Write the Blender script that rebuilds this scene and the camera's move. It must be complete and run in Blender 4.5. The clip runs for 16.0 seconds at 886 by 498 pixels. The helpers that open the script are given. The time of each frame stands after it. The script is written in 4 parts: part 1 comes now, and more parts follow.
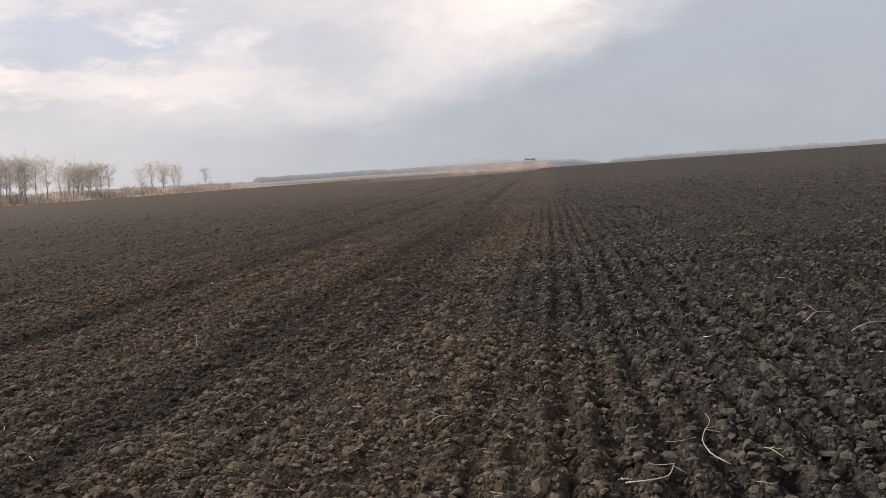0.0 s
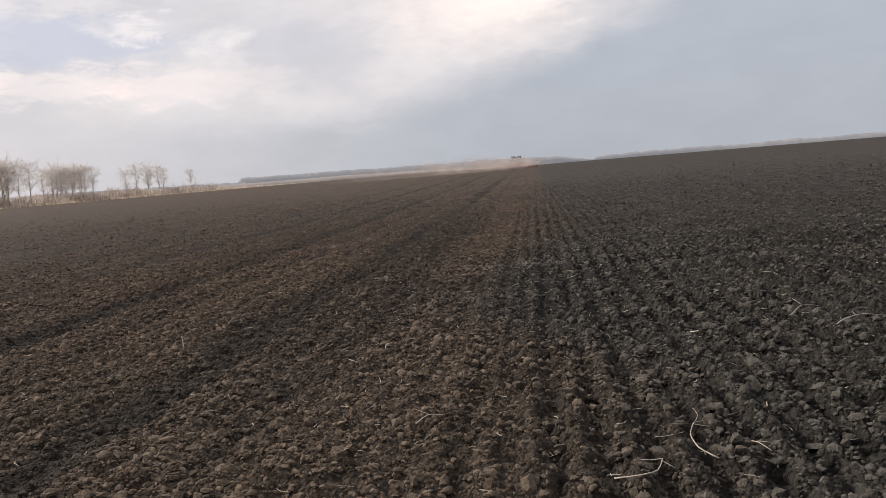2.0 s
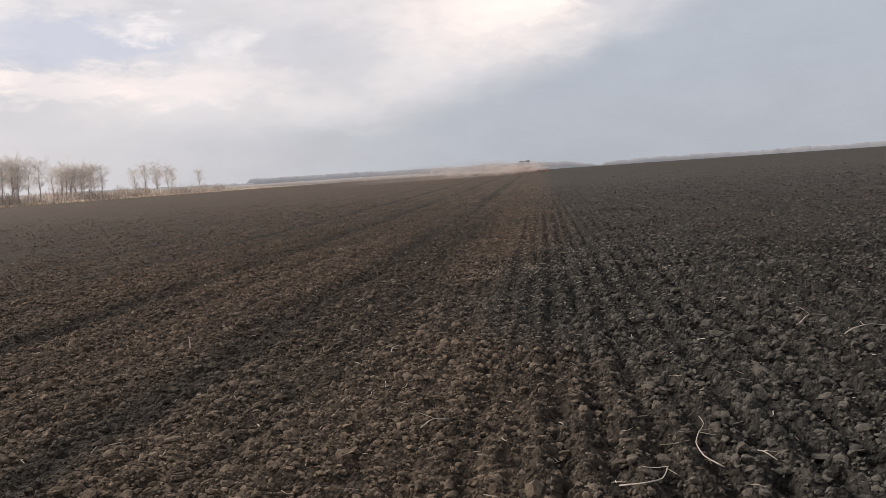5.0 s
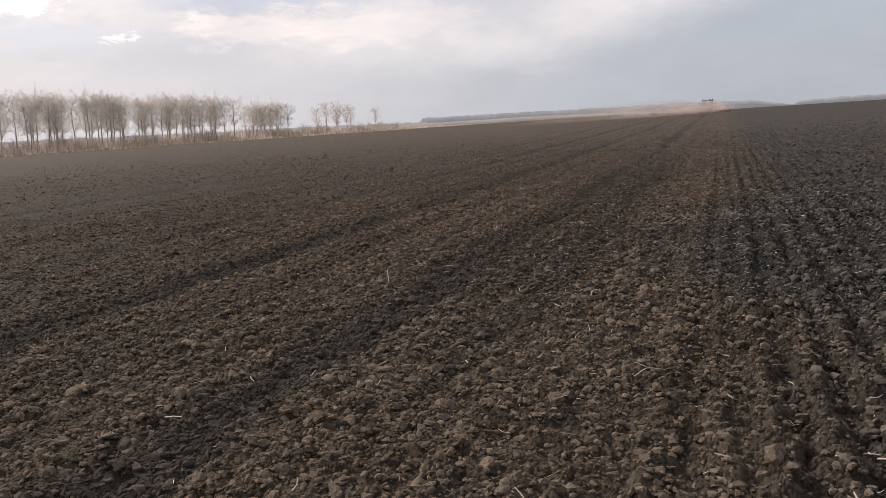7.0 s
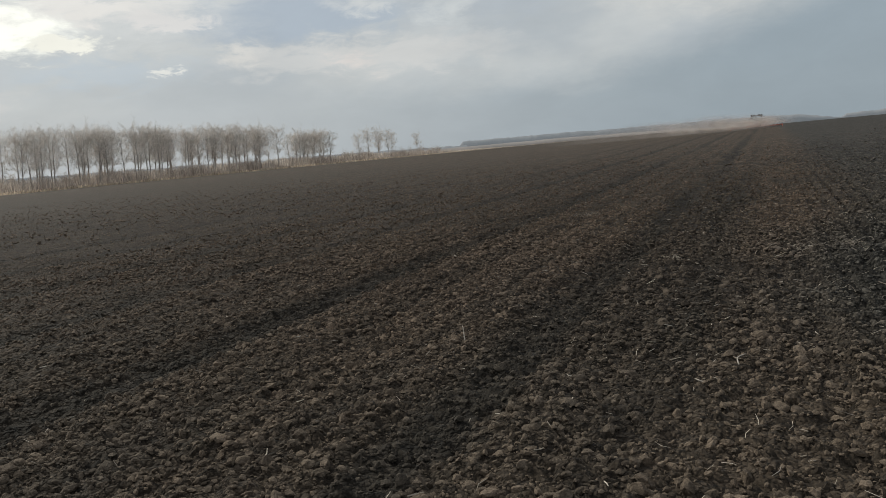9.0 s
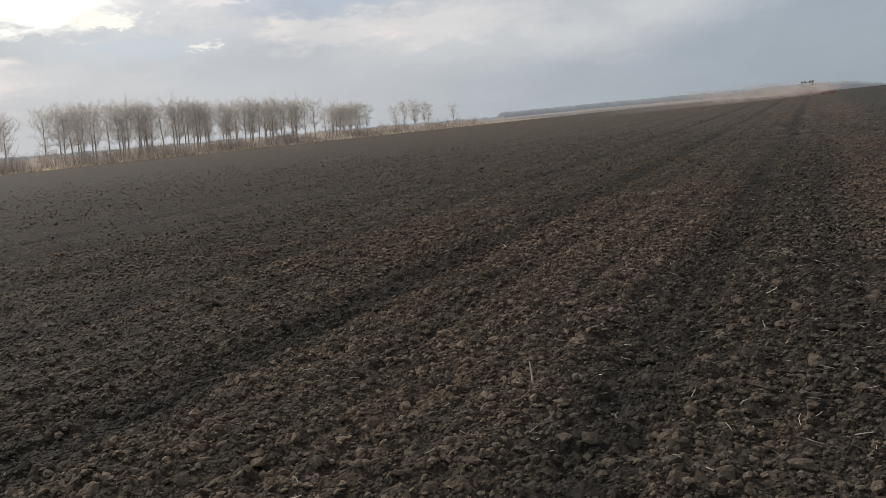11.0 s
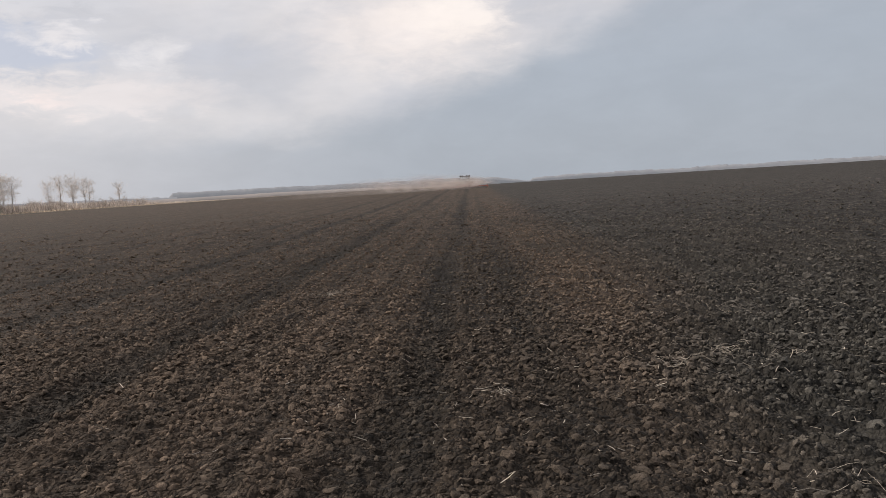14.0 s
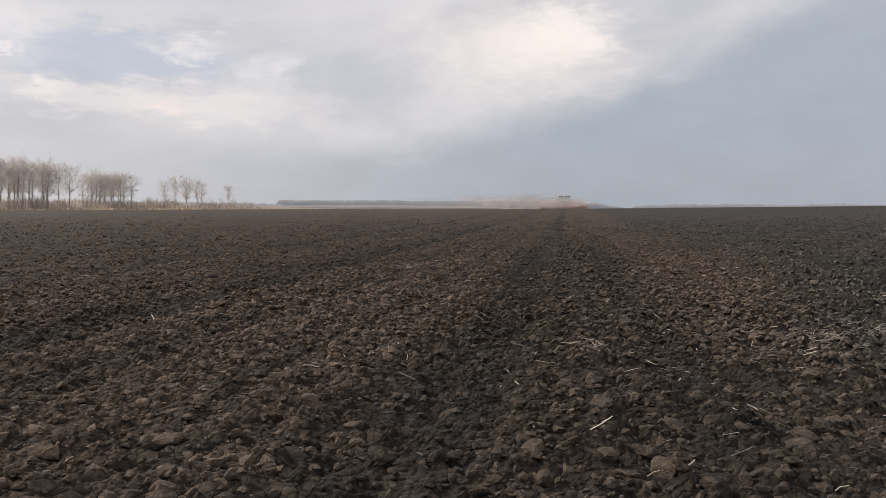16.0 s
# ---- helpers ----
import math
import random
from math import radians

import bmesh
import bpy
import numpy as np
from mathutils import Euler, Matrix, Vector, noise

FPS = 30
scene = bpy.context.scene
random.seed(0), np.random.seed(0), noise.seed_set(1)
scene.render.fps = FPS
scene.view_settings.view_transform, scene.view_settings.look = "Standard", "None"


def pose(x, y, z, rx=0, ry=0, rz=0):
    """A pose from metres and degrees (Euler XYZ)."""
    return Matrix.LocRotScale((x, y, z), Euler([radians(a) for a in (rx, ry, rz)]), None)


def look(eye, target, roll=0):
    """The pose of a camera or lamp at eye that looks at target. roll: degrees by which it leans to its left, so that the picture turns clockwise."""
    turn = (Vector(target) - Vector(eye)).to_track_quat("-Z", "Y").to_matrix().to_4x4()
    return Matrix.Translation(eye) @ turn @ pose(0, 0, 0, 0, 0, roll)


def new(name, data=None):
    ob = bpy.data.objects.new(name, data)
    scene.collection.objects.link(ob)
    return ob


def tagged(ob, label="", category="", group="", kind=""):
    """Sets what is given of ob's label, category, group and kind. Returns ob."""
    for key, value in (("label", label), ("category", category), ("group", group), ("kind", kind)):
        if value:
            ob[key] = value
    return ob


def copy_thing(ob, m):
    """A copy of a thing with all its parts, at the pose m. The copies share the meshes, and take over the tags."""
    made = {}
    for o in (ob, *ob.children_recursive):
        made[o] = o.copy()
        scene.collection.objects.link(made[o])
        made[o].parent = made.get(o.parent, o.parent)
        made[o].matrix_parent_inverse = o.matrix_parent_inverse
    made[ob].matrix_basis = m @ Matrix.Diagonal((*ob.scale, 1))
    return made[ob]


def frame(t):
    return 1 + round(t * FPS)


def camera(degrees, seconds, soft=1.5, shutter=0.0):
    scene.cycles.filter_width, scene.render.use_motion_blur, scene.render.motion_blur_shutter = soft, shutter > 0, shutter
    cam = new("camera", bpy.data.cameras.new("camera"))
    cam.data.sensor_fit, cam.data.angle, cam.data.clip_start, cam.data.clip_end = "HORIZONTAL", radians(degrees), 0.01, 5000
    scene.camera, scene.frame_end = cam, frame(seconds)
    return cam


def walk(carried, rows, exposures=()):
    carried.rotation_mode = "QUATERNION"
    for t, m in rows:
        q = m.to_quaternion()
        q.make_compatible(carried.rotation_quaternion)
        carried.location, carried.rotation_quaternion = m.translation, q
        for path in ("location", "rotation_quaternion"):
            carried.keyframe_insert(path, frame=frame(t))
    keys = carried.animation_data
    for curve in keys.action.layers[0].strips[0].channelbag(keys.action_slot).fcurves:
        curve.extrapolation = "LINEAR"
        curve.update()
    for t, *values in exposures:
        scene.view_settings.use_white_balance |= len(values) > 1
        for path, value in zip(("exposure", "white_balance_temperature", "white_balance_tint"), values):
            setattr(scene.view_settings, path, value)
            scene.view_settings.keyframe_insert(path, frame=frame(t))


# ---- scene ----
cam = camera(59.8, 16.0, soft=0.8, shutter=0.0)
PATH = [
    (0, (0.158, 0.167, 1.503), (-0.122, 2.137, 1.306), -4.1),
    (0.5, (0.158, 0.165, 1.499), (-0.105, 2.137, 1.301), -4.4),
    (1, (0.164, 0.167, 1.5), (-0.094, 2.14, 1.3), -4.8),
    (1.5, (0.16, 0.178, 1.498), (-0.099, 2.15, 1.289), -4.6),
    (2, (0.161, 0.178, 1.499), (-0.087, 2.152, 1.296), -4.7),
    (2.5, (0.162, 0.183, 1.501), (-0.089, 2.157, 1.3), -4.4),
    (3, (0.16, 0.179, 1.501), (-0.089, 2.155, 1.309), -4.4),
    (3.5, (0.162, 0.172, 1.499), (-0.08, 2.147, 1.301), -4.5),
    (4, (0.168, 0.171, 1.505), (-0.079, 2.146, 1.313), -4.3),
    (6.3, (0.051, 0.179, 1.505), (-0.228, 2.149, 1.304), -3.9),
    (6.5, (-0.004, 0.198, 1.501), (-0.29, 2.164, 1.273), -4.0),
    (7, (-0.144, 0.245, 1.501), (-0.833, 2.096, 1.184), -3.7),
    (7.5, (-0.361, 0.482, 1.487), (-1.544, 2.061, 1.159), -6.1),
    (8, (-0.557, 0.772, 1.542), (-1.789, 2.325, 1.272), -6.7),
    (8.5, (-0.792, 1.112, 1.514), (-1.815, 2.81, 1.25), -5.5),
    (9, (-0.951, 1.435, 1.532), (-1.741, 3.255, 1.282), -5.2),
    (9.2, (-1.008, 1.64, 1.492), (-1.819, 3.445, 1.205), -5.4),
    (11.3, (-1.884, 3.238, 1.544), (-2.791, 4.993, 1.234), -5.8),
    (11.5, (-1.968, 3.416, 1.552), (-2.905, 5.157, 1.252), -5.4),
    (12, (-2.153, 3.837, 1.525), (-2.993, 5.632, 1.258), -5.6),
    (12.5, (-2.283, 4.146, 1.58), (-2.684, 6.097, 1.4), -4.4),
    (13, (-2.282, 4.531, 1.516), (-2.515, 6.505, 1.298), -5.1),
    (13.5, (-2.217, 4.94, 1.576), (-2.477, 6.919, 1.445), -4.1),
    (14, (-2.184, 5.411, 1.536), (-2.264, 7.402, 1.37), -3.6),
    (14.5, (-2.165, 5.684, 1.562), (-2.317, 7.677, 1.489), -4.9),
    (15, (-2.141, 6.117, 1.465), (-2.446, 8.091, 1.361), -4.0),
    (15.5, (-2.159, 6.382, 1.135), (-2.551, 8.341, 1.057), -2.4),
    (16, (-2.195, 6.475, 0.81), (-2.518, 8.446, 0.704), -0.2),
]
# seconds, stops, kelvin, tint: the clip's camera corrects itself as it turns
EXPOSURES = [(0, 0.2, 6750, 14), (4, 0.2, 6750, 14), (6.5, 0.2, 6750, 14), (7, 0.25, 6750, 14), (7.5, 0.13, 6600, 12), (8, -0.25, 6450, 8), (8.5, -0.07, 6400, 6), (9, -0.28, 6350, 3), (11.5, -0.1, 6400, 8), (12, -0.29, 6400, 7),
             (12.5, -0.3, 6350, 7), (13, -0.05, 6400, 9), (13.5, -0.08, 6500, 10), (14, 0.07, 6600, 12), (14.5, 0.06, 6600, 12), (15, -0.15, 6600, 12), (15.5, -0.12, 6600, 12), (16, 0.03, 6600, 12)]
walk(cam, [(t, look(eye, target, roll)) for t, eye, target, roll in PATH], EXPOSURES)

# ---- world, sun, exposure ----
scene.view_settings.exposure = 0.0
SUN_AZ, SUN_EL = -76.0, 33.0


class Graph:
    """Short-hand for node trees."""

    def __init__(self, tree):
        self.tree, self.nodes, self.links = tree, tree.nodes, tree.links
        self.nodes.clear()

    def put(self, sock, value):
        if isinstance(value, bpy.types.NodeSocket):
            self.links.new(value, sock)
        elif value is not None:
            sock.default_value = value

    def add(self, kind, inputs=(), **settings):
        node = self.nodes.new(kind)
        for key, value in settings.items():
            setattr(node, key, value)
        for key, value in dict(inputs).items():
            self.put(node.inputs[key], value)
        return node

    def math(self, op, a, b=None, c=None, clamp=False):
        node = self.nodes.new("ShaderNodeMath")
        node.operation, node.use_clamp = op, clamp
        for k, v in enumerate((a, b, c)):
            self.put(node.inputs[k], v)
        return node.outputs[0]

    def mix(self, fac, a, b, blend="MIX"):
        node = self.nodes.new("ShaderNodeMix")
        node.data_type, node.blend_type = "RGBA", blend
        for k, v in ((0, fac), (6, a), (7, b)):
            self.put(node.inputs[k], v)
        return node.outputs[2]

    def step(self, value, lo, hi, out_lo=0.0, out_hi=1.0):
        node = self.add("ShaderNodeMapRange", {0: value, 1: lo, 2: hi, 3: out_lo, 4: out_hi}, interpolation_type="SMOOTHSTEP")
        return node.outputs[0]

    def noise(self, vector, scale, detail=4.0, rough=0.55, distort=0.0):
        node = self.add("ShaderNodeTexNoise", {"Vector": vector, "Scale": scale, "Detail": detail, "Roughness": rough, "Distortion": distort})
        return node.outputs[0]

    def scaled(self, vector, by):
        return self.add("ShaderNodeMapping", {"Vector": vector, "Scale": by}).outputs[0]


def build_world():
    world = bpy.data.worlds.new("overcast_sky")
    scene.world = world
    world.use_nodes = True
    g = Graph(world.node_tree)
    way = g.add("ShaderNodeTexCoord").outputs["Generated"]
    xyz = g.add("ShaderNodeSeparateXYZ", {0: way}).outputs
    deg = 180 / math.pi
    az = g.math("MULTIPLY", g.math("ARCTAN2", xyz[0], xyz[1]), deg)
    el = g.math("MULTIPLY", g.math("ARCSINE", xyz[2]), deg)
    # cloud coordinates, wider than high near the horizon
    sheet = g.add("ShaderNodeCombineXYZ", {0: g.math("MULTIPLY", az, 0.055), 1: g.math("MULTIPLY", el, 0.125), 2: g.math("MULTIPLY", el, 0.02)}).outputs[0]
    big = g.noise(sheet, 1.3, 4.0, 0.5, 0.2)
    small = g.noise(sheet, 3.0, 7.0, 0.6, 0.3)
    warp_e = g.math("MULTIPLY", g.math("SUBTRACT", g.noise(g.scaled(sheet, (1.2, 1.2, 1.2)), 2.3, 7.0, 0.6), 0.5), 7.0)
    el_w = g.math("ADD", el, warp_e)

    curl_a = g.math("MULTIPLY", g.math("SUBTRACT", g.noise(sheet, 5.5, 8.0, 0.62, 0.4), 0.5), 9.0)
    curl_e = g.math("MULTIPLY", g.math("SUBTRACT", g.noise(g.scaled(sheet, (1.1, 1.3, 1.0)), 6.5, 8.0, 0.62, 0.4), 0.5), 4.2)
    az_c, el_c = g.math("ADD", az, curl_a), g.math("ADD", el, curl_e)

    def puff(col, a, e, wide, tall, lo, hi, much, tone):
        """One cloud with curled edges: centre and half-width in degrees, sharp where lo and hi are close."""
        da = g.math("DIVIDE", g.math("SUBTRACT", az_c, a), wide)
        de = g.math("DIVIDE", g.math("SUBTRACT", el_c, e), tall)
        r = g.math("SQRT", g.math("ADD", g.math("MULTIPLY", da, da), g.math("MULTIPLY", de, de)))
        return g.mix(g.step(r, hi, lo, 0.0, much), col, (*tone, 1))

    sky = g.add("ShaderNodeTexSky", sky_type="NISHITA", sun_disc=False, sun_elevation=radians(SUN_EL), sun_rotation=radians(SUN_AZ), air_density=1.2, dust_density=3.0).outputs[0]
    clear = g.mix(1.0, sky, (0.11, 0.11, 0.11, 1), "MULTIPLY")
    low, mid, top = (0.395, 0.44, 0.495, 1), (0.40, 0.45, 0.515, 1), (0.54, 0.56, 0.61, 1)
    col = g.mix(g.step(el, 0.0, 7.0), low, mid)
    col = g.mix(g.step(el_w, 8.0, 22.0), col, top)
    col = g.mix(g.step(az, 2.0, -45.0, 0.0, 0.75), col, (0.68, 0.675, 0.705, 1))
    # a lighter sheet of cloud towards the hidden sun, its lower edge climbing to the right
    edge = g.math("MULTIPLY_ADD", g.math("POWER", g.math("MAXIMUM", g.math("ADD", az, 12.0), 0.0), 1.6), 0.045, 4.6)
    over = g.math("SUBTRACT", g.math("ADD", el, g.math("ADD", g.math("MULTIPLY", warp_e, 0.45), g.math("MULTIPLY", curl_e, 0.3))), edge)
    deck = g.mix(g.step(big, 0.36, 0.64), (0.57, 0.585, 0.63, 1), (0.72, 0.71, 0.725, 1))
    col = g.mix(g.step(over, -1.8, 2.2, 0.0, 0.92), col, deck)
    # ahead: warm glow in the sheet, grey-blue hollows and bright torn edges beside it
    col = puff(col, -4.0, 11.6, 10.0, 4.2, 0.0, 1.2, 0.75, (0.98, 0.90, 0.85))
    col = puff(col, 0.0, 12.3, 5.0, 2.8, 0.2, 1.1, 0.6, (1.04, 0.96, 0.89))
    col = puff(col, -17.5, 10.0, 4.5, 1.6, 0.2, 1.1, 0.6, (0.55, 0.575, 0.64))
    col = puff(col, -28.0, 7.3, 13.0, 1.5, 0.3, 1.1, 0.75, (0.80, 0.76, 0.76))
    col = puff(col, -33.0, 10.4, 11.0, 2.3, 0.4, 1.1, 0.95, (0.51, 0.555, 0.65))
    col = puff(col, -30.0, 13.6, 9.0, 1.5, 0.4, 1.0, 0.6, (0.68, 0.69, 0.73))
    col = puff(col, -27.2, 11.2, 3.0, 0.9, 0.0, 1.2, 0.6, (0.92, 0.88, 0.86))
    col = puff(col, -21.6, 9.9, 2.6, 1.8, 0.0, 1.2, 0.55, (0.86, 0.845, 0.85))
    col = puff(col, -28.7, 7.0, 2.8, 0.7, 0.0, 1.2, 0.6, (0.96, 0.84, 0.81))
    col = puff(col, -36.5, 8.0, 3.0, 0.9, 0.0, 1.2, 0.7, (0.93, 0.86, 0.83))
    # towards the hidden sun: an opening of pale blue over a pink bank, and a bright cloud at its edge
    col = puff(col, -46.0, 7.2, 8.0, 1.4, 0.1, 1.2, 0.65, (0.60, 0.65, 0.74))
    col = puff(col, -71.0, 13.0, 15.5, 5.6, 0.8, 1.0, 0.95, (0.78, 0.92, 1.04))
    col = puff(col, -66.0, 5.6, 15.0, 2.7, 0.5, 1.05, 0.92, (0.98, 0.88, 0.86))
    col = puff(col, -57.5, 6.6, 4.5, 1.3, 0.3, 1.0, 0.8, (1.05, 0.93, 0.86))
    col = puff(col, -45.0, 11.4, 11.5, 3.2, 0.3, 1.1, 0.8, (0.84, 0.82, 0.83))
    col = puff(col, -52.0, 10.0, 6.5, 2.2, 0.35, 1.0, 1.0, (1.34, 1.28, 1.19))
    col = puff(col, -47.5, 9.2, 3.0, 0.8, 0.4, 0.95, 0.95, (1.15, 1.08, 0.99))
    col = puff(col, -41.0, 10.3, 3.6, 1.0, 0.4, 1.0, 0.8, (0.95, 0.88, 0.87))
    col = puff(col, -45.5, 11.4, 7.5, 1.1, 0.2, 1.1, 0.85, (1.04, 0.96, 0.93))
    col = puff(col, -42.0, 7.1, 1.1, 0.5, 0.3, 1.0, 0.9, (1.0, 0.95, 0.92))
    ripple = g.step(small, 0.3, 0.7, 0.97, 1.03)
    col = g.mix(1.0, col, g.add("ShaderNodeCombineXYZ", {k: ripple for k in range(3)}).outputs[0], "MULTIPLY")
    # below the horizon the same dull grey
    col = g.mix(g.step(el, -1.5, 0.0), (0.2, 0.19, 0.18, 1), col)
    col = g.mix(0.05, col, clear)
    back = g.add("ShaderNodeBackground", {"Color": col, "Strength": 1.0})
    g.links.new(back.outputs[0], g.add("ShaderNodeOutputWorld").inputs[0])


build_world()
sun = new("sun", bpy.data.lights.new("sun", "SUN"))
sun.data.energy, sun.data.angle, sun.data.color = 3.3, radians(7), (1.0, 0.95, 0.88)
sx, sy, sz = math.sin(radians(SUN_AZ)) * math.cos(radians(SUN_EL)), math.cos(radians(SUN_AZ)) * math.cos(radians(SUN_EL)), math.sin(radians(SUN_EL))
sun.matrix_world = look((60 * sx, 60 * sy, 60 * sz), (0, 0, 0))


# ---- materials ----
def material(name):
    m = bpy.data.materials.new(name)
    m.use_nodes = True
    g = Graph(m.node_tree)
    return m, g


def finish(g, colour, rough=0.9, metal=0.0, bump=None, depth=0.01, strength=1.0, **more):
    ins = {"Base Color": colour, "Roughness": rough, "Metallic": metal, "Specular IOR Level": 0.15}
    ins.update(more)
    if bump is not None:
        ins["Normal"] = g.add("ShaderNodeBump", {"Height": bump, "Distance": depth, "Strength": strength}).outputs[0]
    b = g.add("ShaderNodeBsdfPrincipled", ins)
    g.links.new(b.outputs[0], g.add("ShaderNodeOutputMaterial").inputs[0])


ROW = 0.25                        # spacing of the sown-looking rows on the rough side
STRIP, STRIP_X = 2.85, -2.75     # spacing and place of the moist strips between two passes of the harrow


def soil_material(name, lift=1.0, clods=False):
    m, g = material(name)
    place = g.add("ShaderNodeNewGeometry").outputs["Position"]
    xyz = g.add("ShaderNodeSeparateXYZ", {0: place}).outputs
    wander = g.math("MULTIPLY", g.math("SUBTRACT", g.noise(g.scaled(place, (0.6, 0.16, 0.6)), 1.0, 4.0, 0.6), 0.5), 0.9)
    ragged = g.math("MULTIPLY", g.math("SUBTRACT", g.noise(place, 3.0, 4.0, 0.65), 0.5), 0.55)
    x = g.math("ADD", g.math("ADD", xyz[0], wander), ragged)
    # distance from the middle of the nearest moist strip, on the harrowed side
    phase = g.math("PINGPONG", g.math("SUBTRACT", x, STRIP_X), STRIP / 2)
    damp = g.math("MULTIPLY", g.step(phase, 0.52, 0.08), g.step(x, -1.6, -2.0))
    damp = g.math("MULTIPLY", damp, g.step(g.noise(g.scaled(place, (0.35, 0.05, 0.35)), 1.0, 2.0), 0.34, 0.55, 0.35, 1.0))
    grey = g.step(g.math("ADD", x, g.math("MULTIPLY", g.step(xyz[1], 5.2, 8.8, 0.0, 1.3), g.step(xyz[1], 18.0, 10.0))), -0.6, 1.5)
    patch = g.noise(g.scaled(place, (1.0, 0.45, 1.0)), 0.55, 5.0, 0.6)
    fine = g.noise(place, 26.0, 5.0, 0.65)
    grain = g.noise(place, 120.0, 4.0, 0.7)
    brown, dark, dull = (0.138, 0.105, 0.077, 1), (0.040, 0.036, 0.030, 1), (0.084, 0.077, 0.066, 1)
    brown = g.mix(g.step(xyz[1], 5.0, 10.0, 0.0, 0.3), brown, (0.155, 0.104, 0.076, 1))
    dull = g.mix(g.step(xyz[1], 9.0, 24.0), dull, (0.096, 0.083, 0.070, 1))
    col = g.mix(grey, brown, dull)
    col = g.mix(g.math("MULTIPLY", g.step(patch, 0.48, 0.72), g.math("MULTIPLY_ADD", grey, -0.38, 0.4)), col, (0.150, 0.108, 0.076, 1))
    col = g.mix(g.math("MULTIPLY", g.step(patch, 0.5, 0.28), 0.5), col, (0.070, 0.060, 0.049, 1))
    col = g.mix(g.step(xyz[0], -12.0, -70.0, 0.0, 0.5), col, (0.140, 0.106, 0.080, 1))
    comb = g.math("SINE", g.math("MULTIPLY", x, 2 * math.pi / 0.95))
    col = g.mix(g.math("MULTIPLY", g.step(comb, 0.1, 1.0), g.math("MULTIPLY", g.step(x, -0.5, -2.0, 0.0, 0.4), g.step(x, -16.0, -6.0, 0.3, 1.0))), col, (0.060, 0.049, 0.039, 1))
    col = g.mix(g.math("MULTIPLY", damp, g.step(xyz[0], -16.0, -6.5, 0.4, 0.66)), col, dark)
    # a broad moist band where the last pass turned up deeper soil
    band = g.math("MULTIPLY", g.math("MULTIPLY", g.step(x, -2.7, -2.2), g.step(x, -0.9, -1.6)), g.math("MULTIPLY", g.step(xyz[1], 5.0, 8.0), g.step(xyz[1], 34.0, 16.0)))
    col = g.mix(g.math("MULTIPLY", band, 0.55), col, dark)
    # darker in the troughs of the rows, strongest to the right and near
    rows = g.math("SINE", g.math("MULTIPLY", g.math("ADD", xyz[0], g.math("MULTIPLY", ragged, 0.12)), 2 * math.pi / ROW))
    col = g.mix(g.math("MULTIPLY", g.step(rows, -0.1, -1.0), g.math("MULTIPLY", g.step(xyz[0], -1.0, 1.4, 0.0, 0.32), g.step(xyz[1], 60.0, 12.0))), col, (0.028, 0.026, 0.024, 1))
    shade = g.step(fine, 0.25, 0.75, 0.72, 1.3)
    col = g.mix(1.0, col, g.add("ShaderNodeCombineXYZ", {k: shade for k in range(3)}).outputs[0], "MULTIPLY")
    if clods:
        pick = g.add("ShaderNodeNewGeometry").outputs["Random Per Island"]
        if clods == "single":
            pick = g.add("ShaderNodeObjectInfo").outputs["Random"]
        tone = g.step(pick, 0.0, 1.0, 0.78, 1.18)
        col = g.mix(1.0, col, g.add("ShaderNodeCombineXYZ", {k: tone for k in range(3)}).outputs[0], "MULTIPLY")
    if not clods:
        # beyond the built crumbs the sheet itself carries their mottled tone
        away = g.math("SQRT", g.math("ADD", g.math("POWER", g.math("ADD", xyz[0], 1.5), 2.0), g.math("POWER", g.math("SUBTRACT", xyz[1], 6.0), 2.0)))
        for size in (4.5, 9.0):
            cells = g.add("ShaderNodeTexVoronoi", {"Vector": place, "Scale": size, "Randomness": 1.0}).outputs["Color"]
            seen = g.math("MULTIPLY", g.step(away, 8.0, 30.0, 0.0, 0.9), g.math("MULTIPLY", g.step(away, 110.0, 35.0, 0.15, 1.0), g.step(xyz[0], -30.0, -6.0, 0.35, 1.0)))
            mottle = g.math("MULTIPLY_ADD", g.math("SUBTRACT", g.step(cells, 0.1, 0.9), 0.5), seen, 1.0)
            col = g.mix(1.0, col, g.add("ShaderNodeCombineXYZ", {k: mottle for k in range(3)}).outputs[0], "MULTIPLY")
        # low lift paints in the shade between crumbs; far left it rises as haze
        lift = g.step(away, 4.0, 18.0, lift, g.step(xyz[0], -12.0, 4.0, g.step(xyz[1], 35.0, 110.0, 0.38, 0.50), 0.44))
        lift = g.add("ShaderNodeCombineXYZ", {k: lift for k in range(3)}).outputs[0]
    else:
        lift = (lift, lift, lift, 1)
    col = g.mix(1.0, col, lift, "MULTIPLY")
    height = g.math("ADD", g.math("MULTIPLY", fine, 0.7), g.math("MULTIPLY", grain, 0.3))
    if not clods:
        crumbs = g.add("ShaderNodeTexVoronoi", {"Vector": place, "Scale": 42.0, "Randomness": 1.0})
        lumps = g.add("ShaderNodeTexVoronoi", {"Vector": place, "Scale": 17.0, "Randomness": 1.0})
        patches = g.add("ShaderNodeTexVoronoi", {"Vector": place, "Scale": 6.0, "Randomness": 1.0})
        coarse = g.step(patches.outputs["Color"], 0.1, 0.9, 0.76, 1.24)
        col = g.mix(1.0, col, g.add("ShaderNodeCombineXYZ", {k: coarse for k in range(3)}).outputs[0], "MULTIPLY")
        tone = g.math("ADD", g.step(crumbs.outputs["Color"], 0.1, 0.9, 0.25, 0.75), g.step(lumps.outputs["Color"], 0.1, 0.9, 0.27, 0.73))
